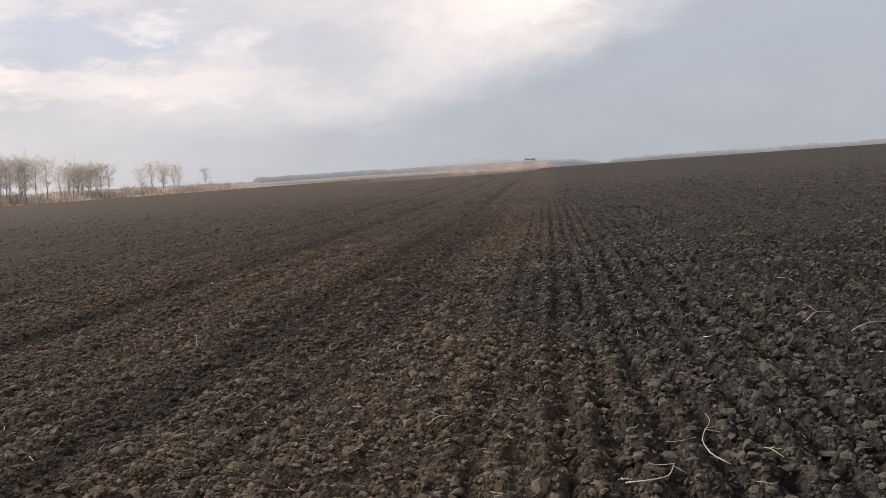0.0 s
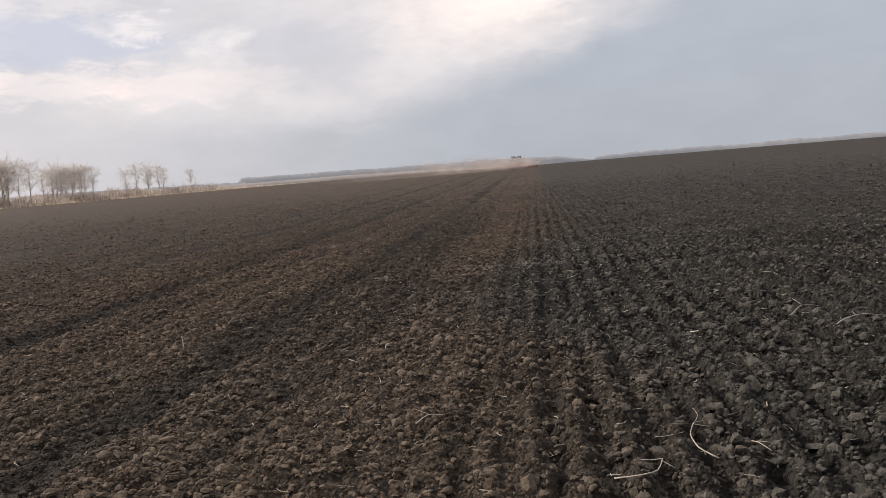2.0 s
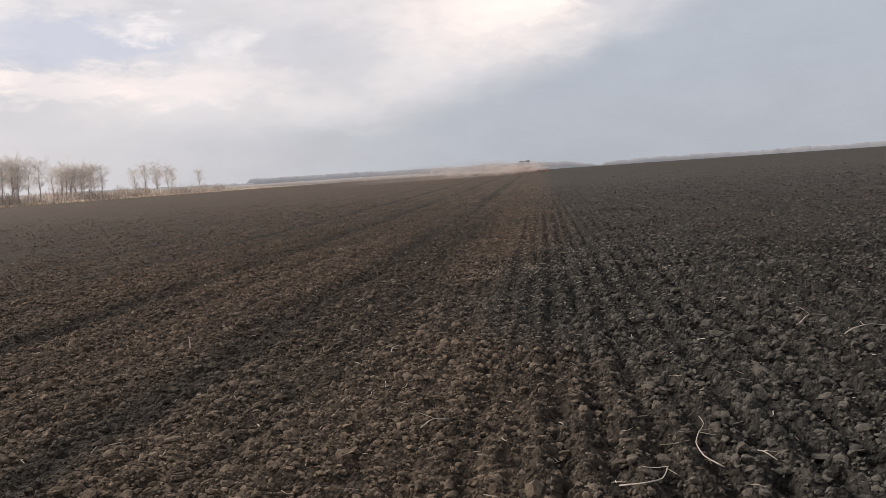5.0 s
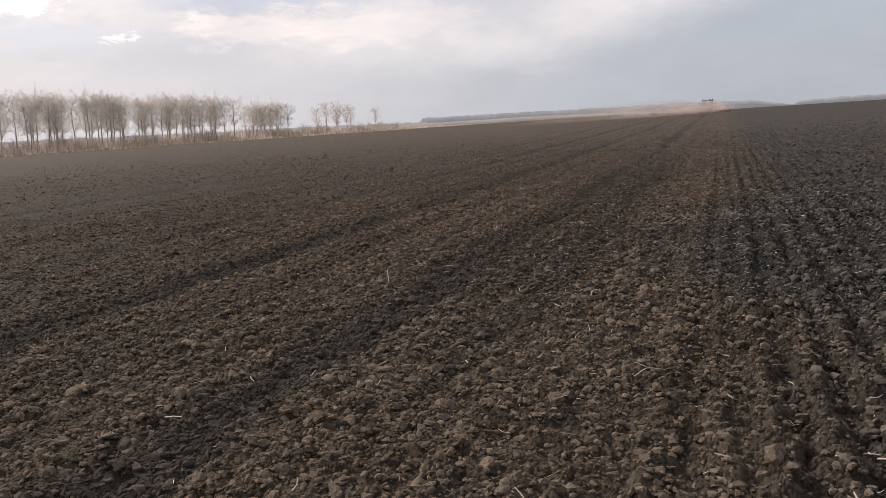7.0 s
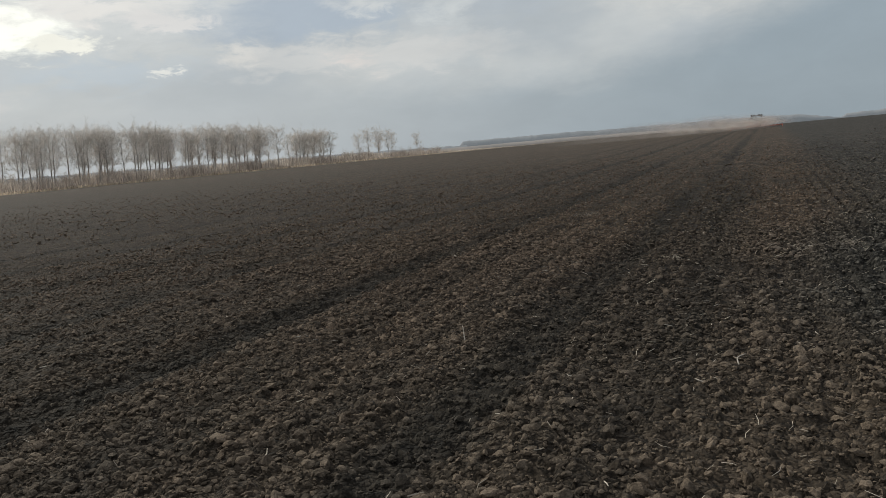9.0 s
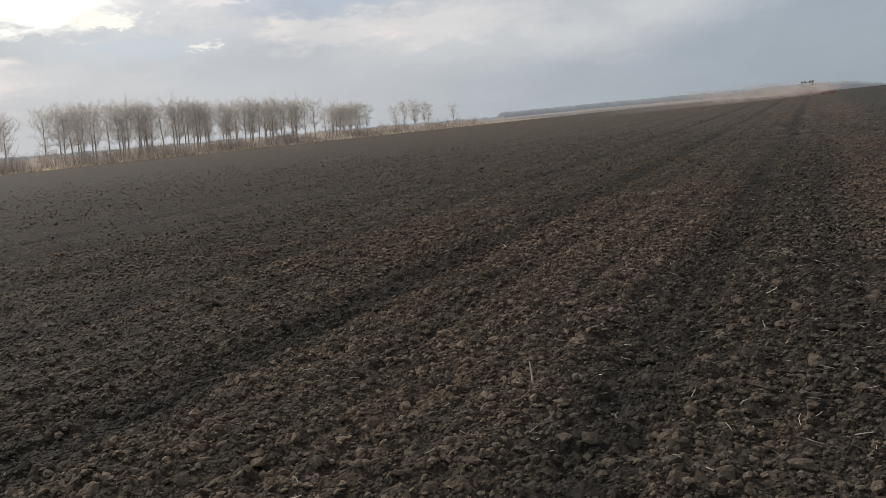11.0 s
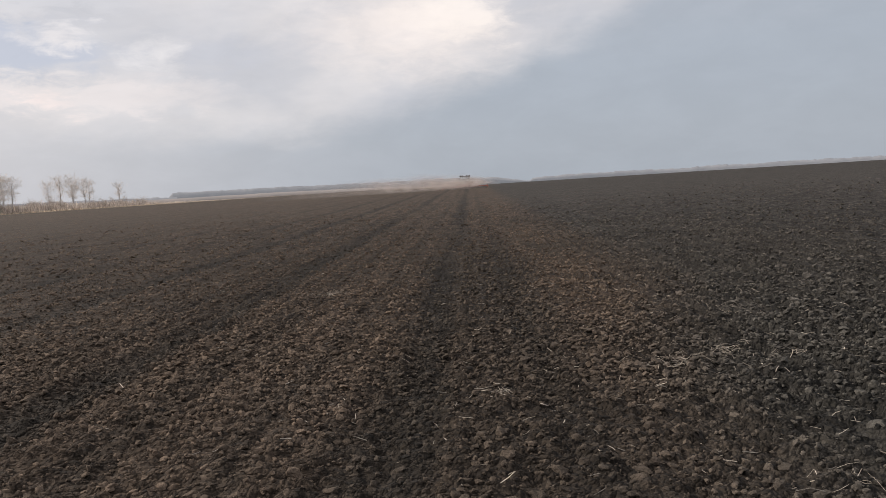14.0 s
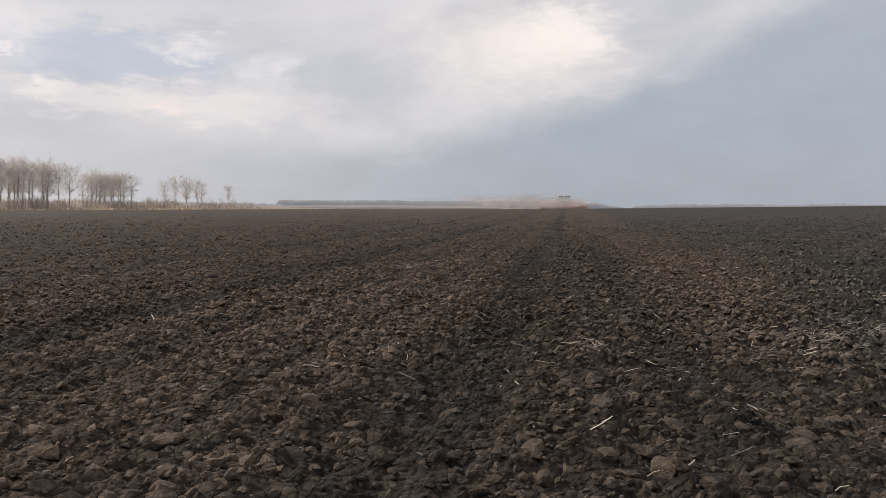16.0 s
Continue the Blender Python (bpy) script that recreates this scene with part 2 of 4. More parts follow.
        col = g.mix(1.0, col, g.add("ShaderNodeCombineXYZ", {k: tone for k in range(3)}).outputs[0], "MULTIPLY")
        height = g.math("SUBTRACT", g.math("MULTIPLY", height, 0.5), g.math("ADD", g.math("MULTIPLY", crumbs.outputs["Distance"], 0.7), g.math("ADD", g.math("MULTIPLY", lumps.outputs["Distance"], 1.4), g.math("MULTIPLY", patches.outputs["Distance"], 2.2))))
        finish(g, col, 0.95, bump=height, depth=0.05, strength=g.step(away, 14.0, 60.0, 1.0, 0.2))
    else:
        pits = g.add("ShaderNodeTexVoronoi", {"Vector": place, "Scale": 130.0, "Randomness": 1.0})
        height = g.math("SUBTRACT", height, g.math("MULTIPLY", pits.outputs["Distance"], 0.3))
        speck = g.step(pits.outputs["Color"], 0.1, 0.9, 0.82, 1.18)
        col = g.mix(1.0, col, g.add("ShaderNodeCombineXYZ", {k: speck for k in range(3)}).outputs[0], "MULTIPLY")
        rough_skin = g.noise(place, 75.0, 6.0, 0.7)
        finish(g, col, 0.95, bump=g.math("ADD", height, rough_skin), depth=0.012, strength=1.0)
    return m


# SOIL is kept darker than CLOD: gap shade between crumbs put into its colour
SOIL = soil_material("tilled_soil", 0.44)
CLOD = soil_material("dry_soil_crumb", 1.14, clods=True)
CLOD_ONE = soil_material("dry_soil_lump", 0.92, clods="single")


def plain_material(name, colour, other, scale=3.0, rough=0.85, metal=0.0, depth=0.004, island=False, thin=0.0, **more):
    m, g = material(name)
    place = g.add("ShaderNodeNewGeometry").outputs["Position"]
    n = g.noise(place, scale, 5.0, 0.6)
    col = g.mix(g.step(n, 0.35, 0.65), (*colour, 1), (*other, 1))
    if island:
        tone = g.step(g.add("ShaderNodeNewGeometry").outputs["Random Per Island"], 0.0, 1.0, 0.65, 1.35)
        col = g.mix(1.0, col, g.add("ShaderNodeCombineXYZ", {k: tone for k in range(3)}).outputs[0], "MULTIPLY")
    if thin:
        # dry blades and twigs let light through
        lit = g.add("ShaderNodeMixShader", {0: thin, 1: g.add("ShaderNodeBsdfDiffuse", {0: col}).outputs[0], 2: g.add("ShaderNodeBsdfTranslucent", {0: col}).outputs[0]})
        g.links.new(lit.outputs[0], g.add("ShaderNodeOutputMaterial").inputs[0])
        return m
    finish(g, col, rough, metal, bump=g.noise(place, scale * 7, 4.0, 0.65), depth=depth, strength=0.6, **more)
    return m


MEADOW = plain_material("dry_meadow", (0.44, 0.36, 0.285), (0.34, 0.275, 0.215), 0.05)
VERGE = plain_material("bleached_grass", (0.66, 0.57, 0.46), (0.52, 0.43, 0.34), 0.4, island=True, thin=0.4)
REED = plain_material("dry_reeds", (0.58, 0.505, 0.445), (0.45, 0.39, 0.345), 0.2, island=True, thin=0.5)
TWIGS = plain_material("bare_scrub_twigs", (0.56, 0.49, 0.43), (0.43, 0.37, 0.325), 0.15, island=True, thin=0.4)
BARK = plain_material("pale_poplar_bark", (0.42, 0.385, 0.355), (0.30, 0.275, 0.25), 0.8)
# twigs paler than bare wood: thin haze over the distance put into the colour
CROWN = plain_material("bare_poplar_twigs", (0.70, 0.65, 0.61), (0.58, 0.54, 0.50), 0.3, island=True, thin=0.4)
STRAW = plain_material("bleached_straw", (0.48, 0.42, 0.35), (0.30, 0.25, 0.20), 9.0, island=True)
STALK = plain_material("weathered_stalk", (0.48, 0.42, 0.36), (0.37, 0.32, 0.27), 30.0)
RED = plain_material("dusty_red_paint", (0.36, 0.07, 0.045), (0.30, 0.13, 0.09), 2.0, 0.55)
BLACK = plain_material("dark_rubber", (0.03, 0.028, 0.027), (0.07, 0.058, 0.05), 3.0, 0.85)
STEEL = plain_material("worn_steel", (0.25, 0.23, 0.22), (0.16, 0.12, 0.10), 6.0, 0.5, 0.7)
PALE = plain_material("dusty_pale_cab_paint", (0.42, 0.43, 0.43), (0.30, 0.29, 0.28), 2.0, 0.6)
DARK = plain_material("dark_cab_paint", (0.04, 0.04, 0.042), (0.08, 0.07, 0.065), 2.0, 0.5)


def glass_material():
    m, g = material("cab_glass")
    mixed = g.add("ShaderNodeMixShader", {0: 0.12, 1: g.add("ShaderNodeBsdfTransparent", {0: (0.93, 0.95, 0.95, 1)}).outputs[0],
                                           2: g.add("ShaderNodeBsdfGlossy", {"Roughness": 0.05}).outputs[0]})
    g.links.new(mixed.outputs[0], g.add("ShaderNodeOutputMaterial").inputs[0])
    return m


def dust_material():
    m, g = material("hanging_dust")
    tex = g.add("ShaderNodeTexCoord").outputs["Object"]
    place = g.add("ShaderNodeNewGeometry").outputs["Position"]
    xyz = g.add("ShaderNodeSeparateXYZ", {0: tex}).outputs
    r2 = g.math("ADD", g.math("MULTIPLY", xyz[0], xyz[0]), g.math("MULTIPLY", xyz[2], xyz[2]))
    soft = g.math("POWER", g.math("SUBTRACT", 1.0, r2, clamp=True), 2.2)
    drift = g.step(g.add("ShaderNodeSeparateXYZ", {0: place}).outputs[0], -28.0, -5.0, 0.30, 1.0)
    cloud = g.step(g.noise(g.scaled(place, (0.5, 0.5, 0.9)), 0.3, 2.0, 0.5), 0.2, 0.7)
    dense = g.math("MULTIPLY", g.math("MULTIPLY", soft, g.math("MULTIPLY", cloud, drift)), 1.0)
    body = g.add("ShaderNodeMixShader", {0: 0.5, 1: g.add("ShaderNodeBsdfDiffuse", {0: (0.80, 0.69, 0.62, 1)}).outputs[0],
                                          2: g.add("ShaderNodeBsdfTranslucent", {0: (0.80, 0.69, 0.62, 1)}).outputs[0]}).outputs[0]
    mixed = g.add("ShaderNodeMixShader", {0: dense, 1: g.add("ShaderNodeBsdfTransparent").outputs[0], 2: body})
    g.links.new(mixed.outputs[0], g.add("ShaderNodeOutputMaterial").inputs[0])
    return m


def hazed_material(name, colour, other, glow):
    """Far bare woods and hills: kilometres of lit haze put in as paleness and emission."""
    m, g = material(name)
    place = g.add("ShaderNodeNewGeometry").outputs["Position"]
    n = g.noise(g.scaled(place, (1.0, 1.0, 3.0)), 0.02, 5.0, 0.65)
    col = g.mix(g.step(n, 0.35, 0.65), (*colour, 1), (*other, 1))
    # the emission is haze laid over the colour, no light source
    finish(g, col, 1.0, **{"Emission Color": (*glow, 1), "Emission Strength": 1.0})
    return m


GLASS = glass_material()
DUST = dust_material()
FAR_WOOD = hazed_material("hazed_bare_woods", (0.125, 0.12, 0.12), (0.18, 0.17, 0.168), (0.135, 0.147, 0.163))
FAR_HILL = hazed_material("hazed_dry_slope", (0.21, 0.175, 0.155), (0.16, 0.14, 0.125), (0.125, 0.12, 0.12))


# ---- mesh helpers ----
def part(name, bm, mat, parent=None, label="", smooth=False):
    """Links a bmesh as one mesh object, under its thing where one is given."""
    me = bpy.data.meshes.new(name)
    bm.to_mesh(me)
    bm.free()
    me.materials.append(mat)
    if smooth:
        me.polygons.foreach_set("use_smooth", [True] * len(me.polygons))
    ob = new(name, me)
    if parent is not None:
        ob.parent = parent
    if label:
        tagged(ob, label)
    return ob


def mesh_from(name, verts, faces, mats, smooth=False, slots=None):
    """A mesh from arrays: verts (n, 3), faces (m, k)."""
    me = bpy.data.meshes.new(name)
    n, (m, k) = len(verts), faces.shape
    me.vertices.add(n)
    me.vertices.foreach_set("co", np.asarray(verts, np.float32).ravel())
    me.loops.add(m * k)
    me.loops.foreach_set("vertex_index", faces.astype(np.int32).ravel())
    me.polygons.add(m)
    me.polygons.foreach_set("loop_start", np.arange(0, m * k, k, dtype=np.int32))
    me.polygons.foreach_set("use_smooth", np.broadcast_to(smooth, (m,)).astype(bool))
    for mat in mats:
        me.materials.append(mat)
    if slots is not None:
        me.polygons.foreach_set("material_index", slots.astype(np.int32))
    me.update(calc_edges=True)
    me.validate()
    return me


def lattice(ix, iy, seed):
    """Repeatable random numbers 0..1 on an integer lattice."""
    h = (ix.astype(np.int64) * 374761393 + iy.astype(np.int64) * 668265263 + seed * 2147483647) & 0xFFFFFFFF
    h = ((h ^ (h >> 13)) * 1274126177) & 0xFFFFFFFF
    return ((h ^ (h >> 16)) & 0xFFFFFF) / float(0xFFFFFF)


def value_noise(x, y, size, seed):
    u, v = x / size, y / size
    i, j = np.floor(u), np.floor(v)
    a, b = u - i, v - j
    a, b = a * a * (3 - 2 * a), b * b * (3 - 2 * b)
    top = lattice(i, j, seed) * (1 - a) + lattice(i + 1, j, seed) * a
    low = lattice(i, j + 1, seed) * (1 - a) + lattice(i + 1, j + 1, seed) * a
    return top * (1 - b) + low * b - 0.5


def ease(v, lo, hi):
    t = np.clip((v - lo) / (hi - lo), 0, 1)
    return t * t * (3 - 2 * t)


def land(x, y):
    """The lie of the land: almost level, with a low crest ahead and a slight rise to the field's edge."""
    r = np.hypot(x, y)
    west = ease(x, -40.0, -95.0)
    ahead = (0.62 + 0.36 * ease(x, -12.0, 60.0)) * ease(r, 18.0, 130.0) - 2.3 * ease(r, 132.0, 185.0)
    side = 0.5 * ease(r, 25.0, 150.0)
    far = -4.0 * ease(r, 700.0, 2500.0)
    return ahead * (1 - west) + side * west + far


def crumbled(x, y, size, seed):
    """Broken soil: a dome or flat-topped crumb in each irregular cell, a gap between; 0 in the gaps, up to 1 on the crumbs."""
    u, v = x / size, y / size
    i0, j0 = np.floor(u), np.floor(v)
    best = np.full(x.shape, 9.0)
    second = np.full(x.shape, 9.0)
    tall = np.zeros(x.shape)
    for di in (-1, 0, 1):
        for dj in (-1, 0, 1):
            i, j = i0 + di, j0 + dj
            d = np.hypot(i + lattice(i, j, seed) - u, j + lattice(i, j, seed + 1) - v)
            nearer = d < best
            second = np.where(nearer, best, np.minimum(second, d))
            tall = np.where(nearer, lattice(i, j, seed + 2), tall)
            best = np.where(nearer, d, best)
    return ease(second - best, 0.02, 0.42) * (0.25 + 0.75 * tall)


def tilth(x, y):
    """Furrows, ridges and lumps of the worked soil, fading where they are too far to tell apart."""
    near = ease(np.hypot(x, y), 52.0, 11.0)
    wobble = 0.04 * value_noise(x, y, 1.7, 3) + 0.03 * value_noise(x, y, 0.5, 4)
    xs = x + wobble
    rough_side = ease(xs, -1.5, 0.7)
    ridge = 0.030 * np.sin(2 * np.pi * xs / ROW) * rough_side * (0.6 + 0.8 * (value_noise(x, y, 1.3, 5) + 0.5))
    dist = np.abs((xs - STRIP_X + STRIP / 2) % STRIP - STRIP / 2)
    strip = -0.035 * np.exp(-(dist / 0.3) ** 2) * ease(xs, -1.4, -2.0)
    strip += 0.018 * np.exp(-((dist - 0.55) / 0.28) ** 2) * ease(xs, -1.4, -2.0)
    groove = -0.035 * np.exp(-((xs + 0.68) / 0.10) ** 2) - 0.03 * np.exp(-((xs + 0.2) / 0.09) ** 2)
    tooth = 0.010 * np.sin(2 * np.pi * xs / 0.27) * (1 - rough_side)
    lumps = 0.06 * value_noise(x, y, 0.75, 6) + 0.04 * value_noise(x, y, 0.28, 7) + ease(np.hypot(x, y), 38.0, 14.0) * (0.036 * crumbled(x, y, 0.15, 80) + 0.04 * crumbled(x, y, 0.085, 90)) - 0.035
    wide = 0.25 * value_noise(x, y, 9.0, 11) * ease(np.hypot(x, y), 8.0, 25.0)
    return near * (ridge + strip + groove + tooth + lumps * (0.75 + 0.55 * rough_side)) + 0.1 * wide


def height(x, y):
    return land(x, y) + tilth(x, y)


# ---- ground: one sheet from underfoot to the horizon ----
FIELD_EDGE = -190.0


def graded(lo, hi, step, growth, end_lo, end_hi):
    core = list(np.arange(lo, hi, step))
    up, s = [], step
    while (up[-1] if up else hi) < end_hi:
        s *= growth
        up.append((up[-1] if up else core[-1]) + s)
    down, s = [], step
    while (down[-1] if down else lo) > end_lo:
        s *= growth
        down.append((down[-1] if down else lo) - s)
    return np.array(down[::-1] + core + up)


def build_ground():
    xs = graded(-6.6, 4.0, 0.028, 1.065, -3800.0, 3800.0)
    ys = graded(2.2, 13.0, 0.03, 1.06, -3000.0, 4200.0)
    ys = ys[(ys > -40) | (np.arange(len(ys)) % 4 == 0)]
    gx, gy = np.meshgrid(xs, ys)
    z = height(gx.ravel(), gy.ravel())
    verts = np.stack([gx.ravel(), gy.ravel(), z], 1)
    nx, ny = len(xs), len(ys)
    k = np.arange(nx * ny).reshape(ny, nx)
    faces = np.stack([k[:-1, :-1], k[:-1, 1:], k[1:, 1:], k[1:, :-1]], -1).reshape(-1, 4)
    cx, cy = verts[faces[:, 0], 0], verts[faces[:, 0], 1]
    slots = ((cx < FIELD_EDGE) | ((cy > 900) & (cx < -60))).astype(np.int32)
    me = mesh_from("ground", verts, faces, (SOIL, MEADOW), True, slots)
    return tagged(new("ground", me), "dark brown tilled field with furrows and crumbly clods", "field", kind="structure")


ground = build_ground()


# ---- clods ----
def ico(level):
    bm = bmesh.new()
    bmesh.ops.create_icosphere(bm, subdivisions=level, radius=1.0)
    v = np.array([p.co[:] for p in bm.verts])
    f = np.array([[q.index for q in t.verts] for t in bm.faces])
    bm.free()
    return v, f


rng = np.random.default_rng(7)


def octa():
    v = np.array([(1, 0, 0), (-0.5, 0.87, 0), (-0.5, -0.87, 0), (0.45, 0.78, 0.75), (-0.9, 0, 0.75), (0.45, -0.78, 0.75), (0, 0, -0.7)])
    f = np.array([(3, 4, 5), (0, 3, 5), (1, 4, 3), (2, 5, 4), (0, 1, 3), (1, 2, 4), (2, 0, 5), (1, 0, 6), (2, 1, 6), (0, 2, 6)])
    return v, f


def scatter_clods(shape, count, x0, x1, y0, y1, r_lo, r_hi, sink, rough, but):
    """Many small angular crumbs, as vertex and face arrays."""
    v0, f0 = shape
    x, y = rng.uniform(x0, x1, count), y0 + (y1 - y0) * rng.random(count) ** 1.25
    r = r_lo * (r_hi / r_lo) ** (rng.random(count) ** 1.7)
    r *= 1.0 + 0.12 * ease(x, -0.6, 1.2)
    keep = rng.random(count) < 0.5 + 1.0 * (value_noise(x, y, 0.8, 21) + 0.5) * ease(np.abs((x - STRIP_X + STRIP / 2) % STRIP - STRIP / 2), 0.05, 0.4)
    if but:
        keep &= ~((x > but[0]) & (x < but[1]) & (y > but[2]) & (y < but[3]))
    keep &= rng.random(count) > 0.55 * ease(x, -1.0, 0.8) * ease(np.sin(2 * np.pi * x / ROW), -0.2, -0.9)
    keep &= rng.random(count) < ease(np.hypot(x + 1.5, y - 3), min(78.0, y1 * 1.05), y1 * 0.25)
    x, y, r = x[keep], y[keep], r[keep]
    n = len(x)
    z = height(x, y) + r * sink
    jag = 1.0 + rng.uniform(-rough, rough, (n, len(v0), 1)) + 0.22 * np.sin(v0 @ rng.normal(0, 1.6, (n, 3, 1)) + rng.uniform(0, 6, (n, 1, 1)))
    # flat broken faces: each lump is trimmed by a few random planes
    cuts = rng.normal(size=(n, 6, 3))
    cuts /= np.linalg.norm(cuts, axis=2, keepdims=True)
    along = np.einsum("vk,nck->nvc", v0, cuts)
    trim = np.where(along > 0.25, rng.uniform(0.38, 0.8, (n, 1, 6)) / np.maximum(along, 0.25), 2.0).min(2)
    jag = np.minimum(jag, (trim * 1.12)[..., None])
    p = v0[None] * jag * 1.12
    p = p * np.stack([rng.uniform(0.7, 1.6, n), rng.uniform(0.7, 1.35, n), rng.uniform(0.6, 1.05, n)], 1)[:, None, :]
    a = rng.uniform(0, 2 * np.pi, n)
    ca, sa = np.cos(a)[:, None], np.sin(a)[:, None]
    tilt = rng.uniform(-0.7, 0.7, (n, 1))
    px, py, pz = p[..., 0], p[..., 1] * np.cos(tilt) - p[..., 2] * np.sin(tilt), p[..., 1] * np.sin(tilt) + p[..., 2] * np.cos(tilt)
    q = np.stack([px * ca - py * sa, px * sa + py * ca, pz], -1) * r[:, None, None] + np.stack([x, y, z], 1)[:, None, :]
    f = f0[None] + (np.arange(n) * len(v0))[:, None, None]
    return q.reshape(-1, 3), f.reshape(-1, 3)


def build_clods():
    round_one, small_one, flat_one = ico(2), ico(1), octa()
    near = (-6.0, 2.8, 1.6, 11.2)
    layers = [(round_one, 6500, -5.4, 2.8, 2.0, 11.0, 0.016, 0.041, 0.02, 0.22, None), (small_one, 46000, -6.4, 3.4, 1.8, 12.0, 0.009, 0.025, 0.15, 0.26, None),
              (flat_one, 30000, -5.4, 2.8, 2.2, 10.0, 0.006, 0.012, 0.3, 0.3, None),
              (small_one, 26000, -7.5, 3.6, 10.6, 19.0, 0.011, 0.029, 0.15, 0.22, None),
              (flat_one, 16000, -2.0, 9.0, 9.5, 32.0, 0.018, 0.040, 0.2, 0.13, near), (flat_one, 12000, -14.0, -2.0, 10.0, 30.0, 0.018, 0.038, 0.2, 0.13, near),
              (flat_one, 56000, -12.5, 7.5, 1.8, 24.0, 0.013, 0.031, 0.15, 0.14, near), (flat_one, 34000, -55.0, 24.0, 9.0, 80.0, 0.026, 0.056, 0.15, 0.28, (-20.0, 14.0, 0.0, 22.0)),
              (flat_one, 18000, -20.0, 14.0, 6.0, 36.0, 0.018, 0.038, 0.2, 0.14, near),
              (flat_one, 20000, -8.0, 5.0, 2.5, -5.0, 0.010, 0.026, 0.15, 0.14, None)]
    vs, fs, soft, base = [], [], [], 0
    for layer in layers:
        v, f = scatter_clods(*layer)
        vs.append(v)
        fs.append(f + base)
        soft.append(np.zeros(len(f), bool))
        base += len(v)
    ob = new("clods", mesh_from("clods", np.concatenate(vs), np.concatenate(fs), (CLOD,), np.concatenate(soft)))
    ob.parent = ground
    tagged(ob, "crumbly brown clods of dry soil", kind="stuff")


build_clods()


def build_single_clods():
    """The larger lumps near the walk, each one an object on one of a few shared meshes."""
    v0, f0 = ico(3)
    shapes = []
    for k in range(9):
        d = np.ones(len(v0))
        for j in range(11):
            n = rng.normal(size=3)
            n /= np.linalg.norm(n)
            cut = rng.uniform(0.5, 0.85)
            along = v0 @ n
            d = np.minimum(d, np.where(along > 1e-3, cut / np.maximum(along, 1e-3), 9.0))
        v = v0 * (d * (1 + rng.uniform(-0.07, 0.07, len(v0)) + 0.09 * np.sin(v0 @ rng.normal(0, 6, (3, 3))).sum(1)))[:, None] * np.array([rng.uniform(0.9, 1.3), rng.uniform(0.8, 1.1), rng.uniform(0.6, 0.85)])
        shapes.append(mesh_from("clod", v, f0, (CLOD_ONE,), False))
    known = [(-2.14, 3.59, 0.05), (-1.60, 4.27, 0.055), (-1.09, 6.94, 0.05), (-3.77, 6.47, 0.035), (-3.96, 5.21, 0.055), (-5.16, 5.44, 0.05), (-5.0, 5.3, 0.045),
             (-2.82, 4.44, 0.04), (0.50, 3.62, 0.075), (0.80, 3.42, 0.085), (-4.70, 8.41, 0.045), (-3.34, 9.30, 0.05), (-3.93, 9.1, 0.045), (-2.42, 9.15, 0.04), (-2.10, 9.15, 0.038), (-1.80, 9.2, 0.042), (-1.86, 8.85, 0.045), (-1.55, 9.25, 0.04), (-4.0, 8.8, 0.05),
             (-1.94, 9.04, 0.050), (-1.97, 8.64, 0.052), (-2.25, 8.59, 0.046), (-2.41, 8.97, 0.040), (-3.23, 8.95, 0.028), (-3.78, 8.73, 0.028), (-3.72, 8.44, 0.045), (-2.18, 9.04, 0.045), (-2.86, 9.92, 0.030), (-1.45, 10.19, 0.045), (1.20, 3.89, 0.060), (1.27, 3.69, 0.050), (1.26, 6.50, 0.045), (0.46, 5.98, 0.040), (-2.26, 3.78, 0.035)]
    spots = list(known)
    while len(spots) < 300:
        x, y = rng.uniform(-6.2, 3.2), rng.uniform(2.8, 12.0)
        spots.append((x, y, rng.uniform(0.020, 0.038) * (1.0 + 0.35 * (x > -0.3)) if rng.random() < 0.93 else rng.uniform(0.038, 0.052)))
    for x, y, r in spots:
        ob = new("clod", shapes[int(rng.integers(len(shapes)))])
        ob.parent = ground
        z = float(height(np.array([x]), np.array([y]))[0])
        ob.matrix_basis = pose(x, y, z - 0.12 * r, rng.uniform(-25, 25), rng.uniform(-25, 25), rng.uniform(0, 360)) @ Matrix.Scale(r, 4)


# ---- straw and stalks ----
def tube_arrays(points, radii, sides=4):
    """A tapered tube along points, with closed ends, as lists."""
    pts = [Vector(p) for p in points]
    verts, faces = [], []
    for k, p in enumerate(pts):
        d = (pts[min(k + 1, len(pts) - 1)] - pts[max(k - 1, 0)]).normalized()
        side = d.orthogonal().normalized()
        up = d.cross(side)
        for s in range(sides):
            a = 2 * math.pi * s / sides
            verts.append(p + (side * math.cos(a) + up * math.sin(a)) * radii[k])
    for k in range(len(pts) - 1):
        for s in range(sides):
            a, b = k * sides + s, k * sides + (s + 1) % sides
            faces.append((a, b, b + sides, a + sides))
    return verts, faces


def add_tube(bm, points, radii, sides=4):
    verts, faces = tube_arrays(points, radii, sides)
    made = [bm.verts.new(v) for v in verts]
    for f in faces:
        bm.faces.new([made[i] for i in f])
    if sides > 2:
        bm.faces.new(made[:sides][::-1])
        bm.faces.new(made[-sides:])


def surface(x, y):
    return float(height(np.array([x]), np.array([y]))[0])


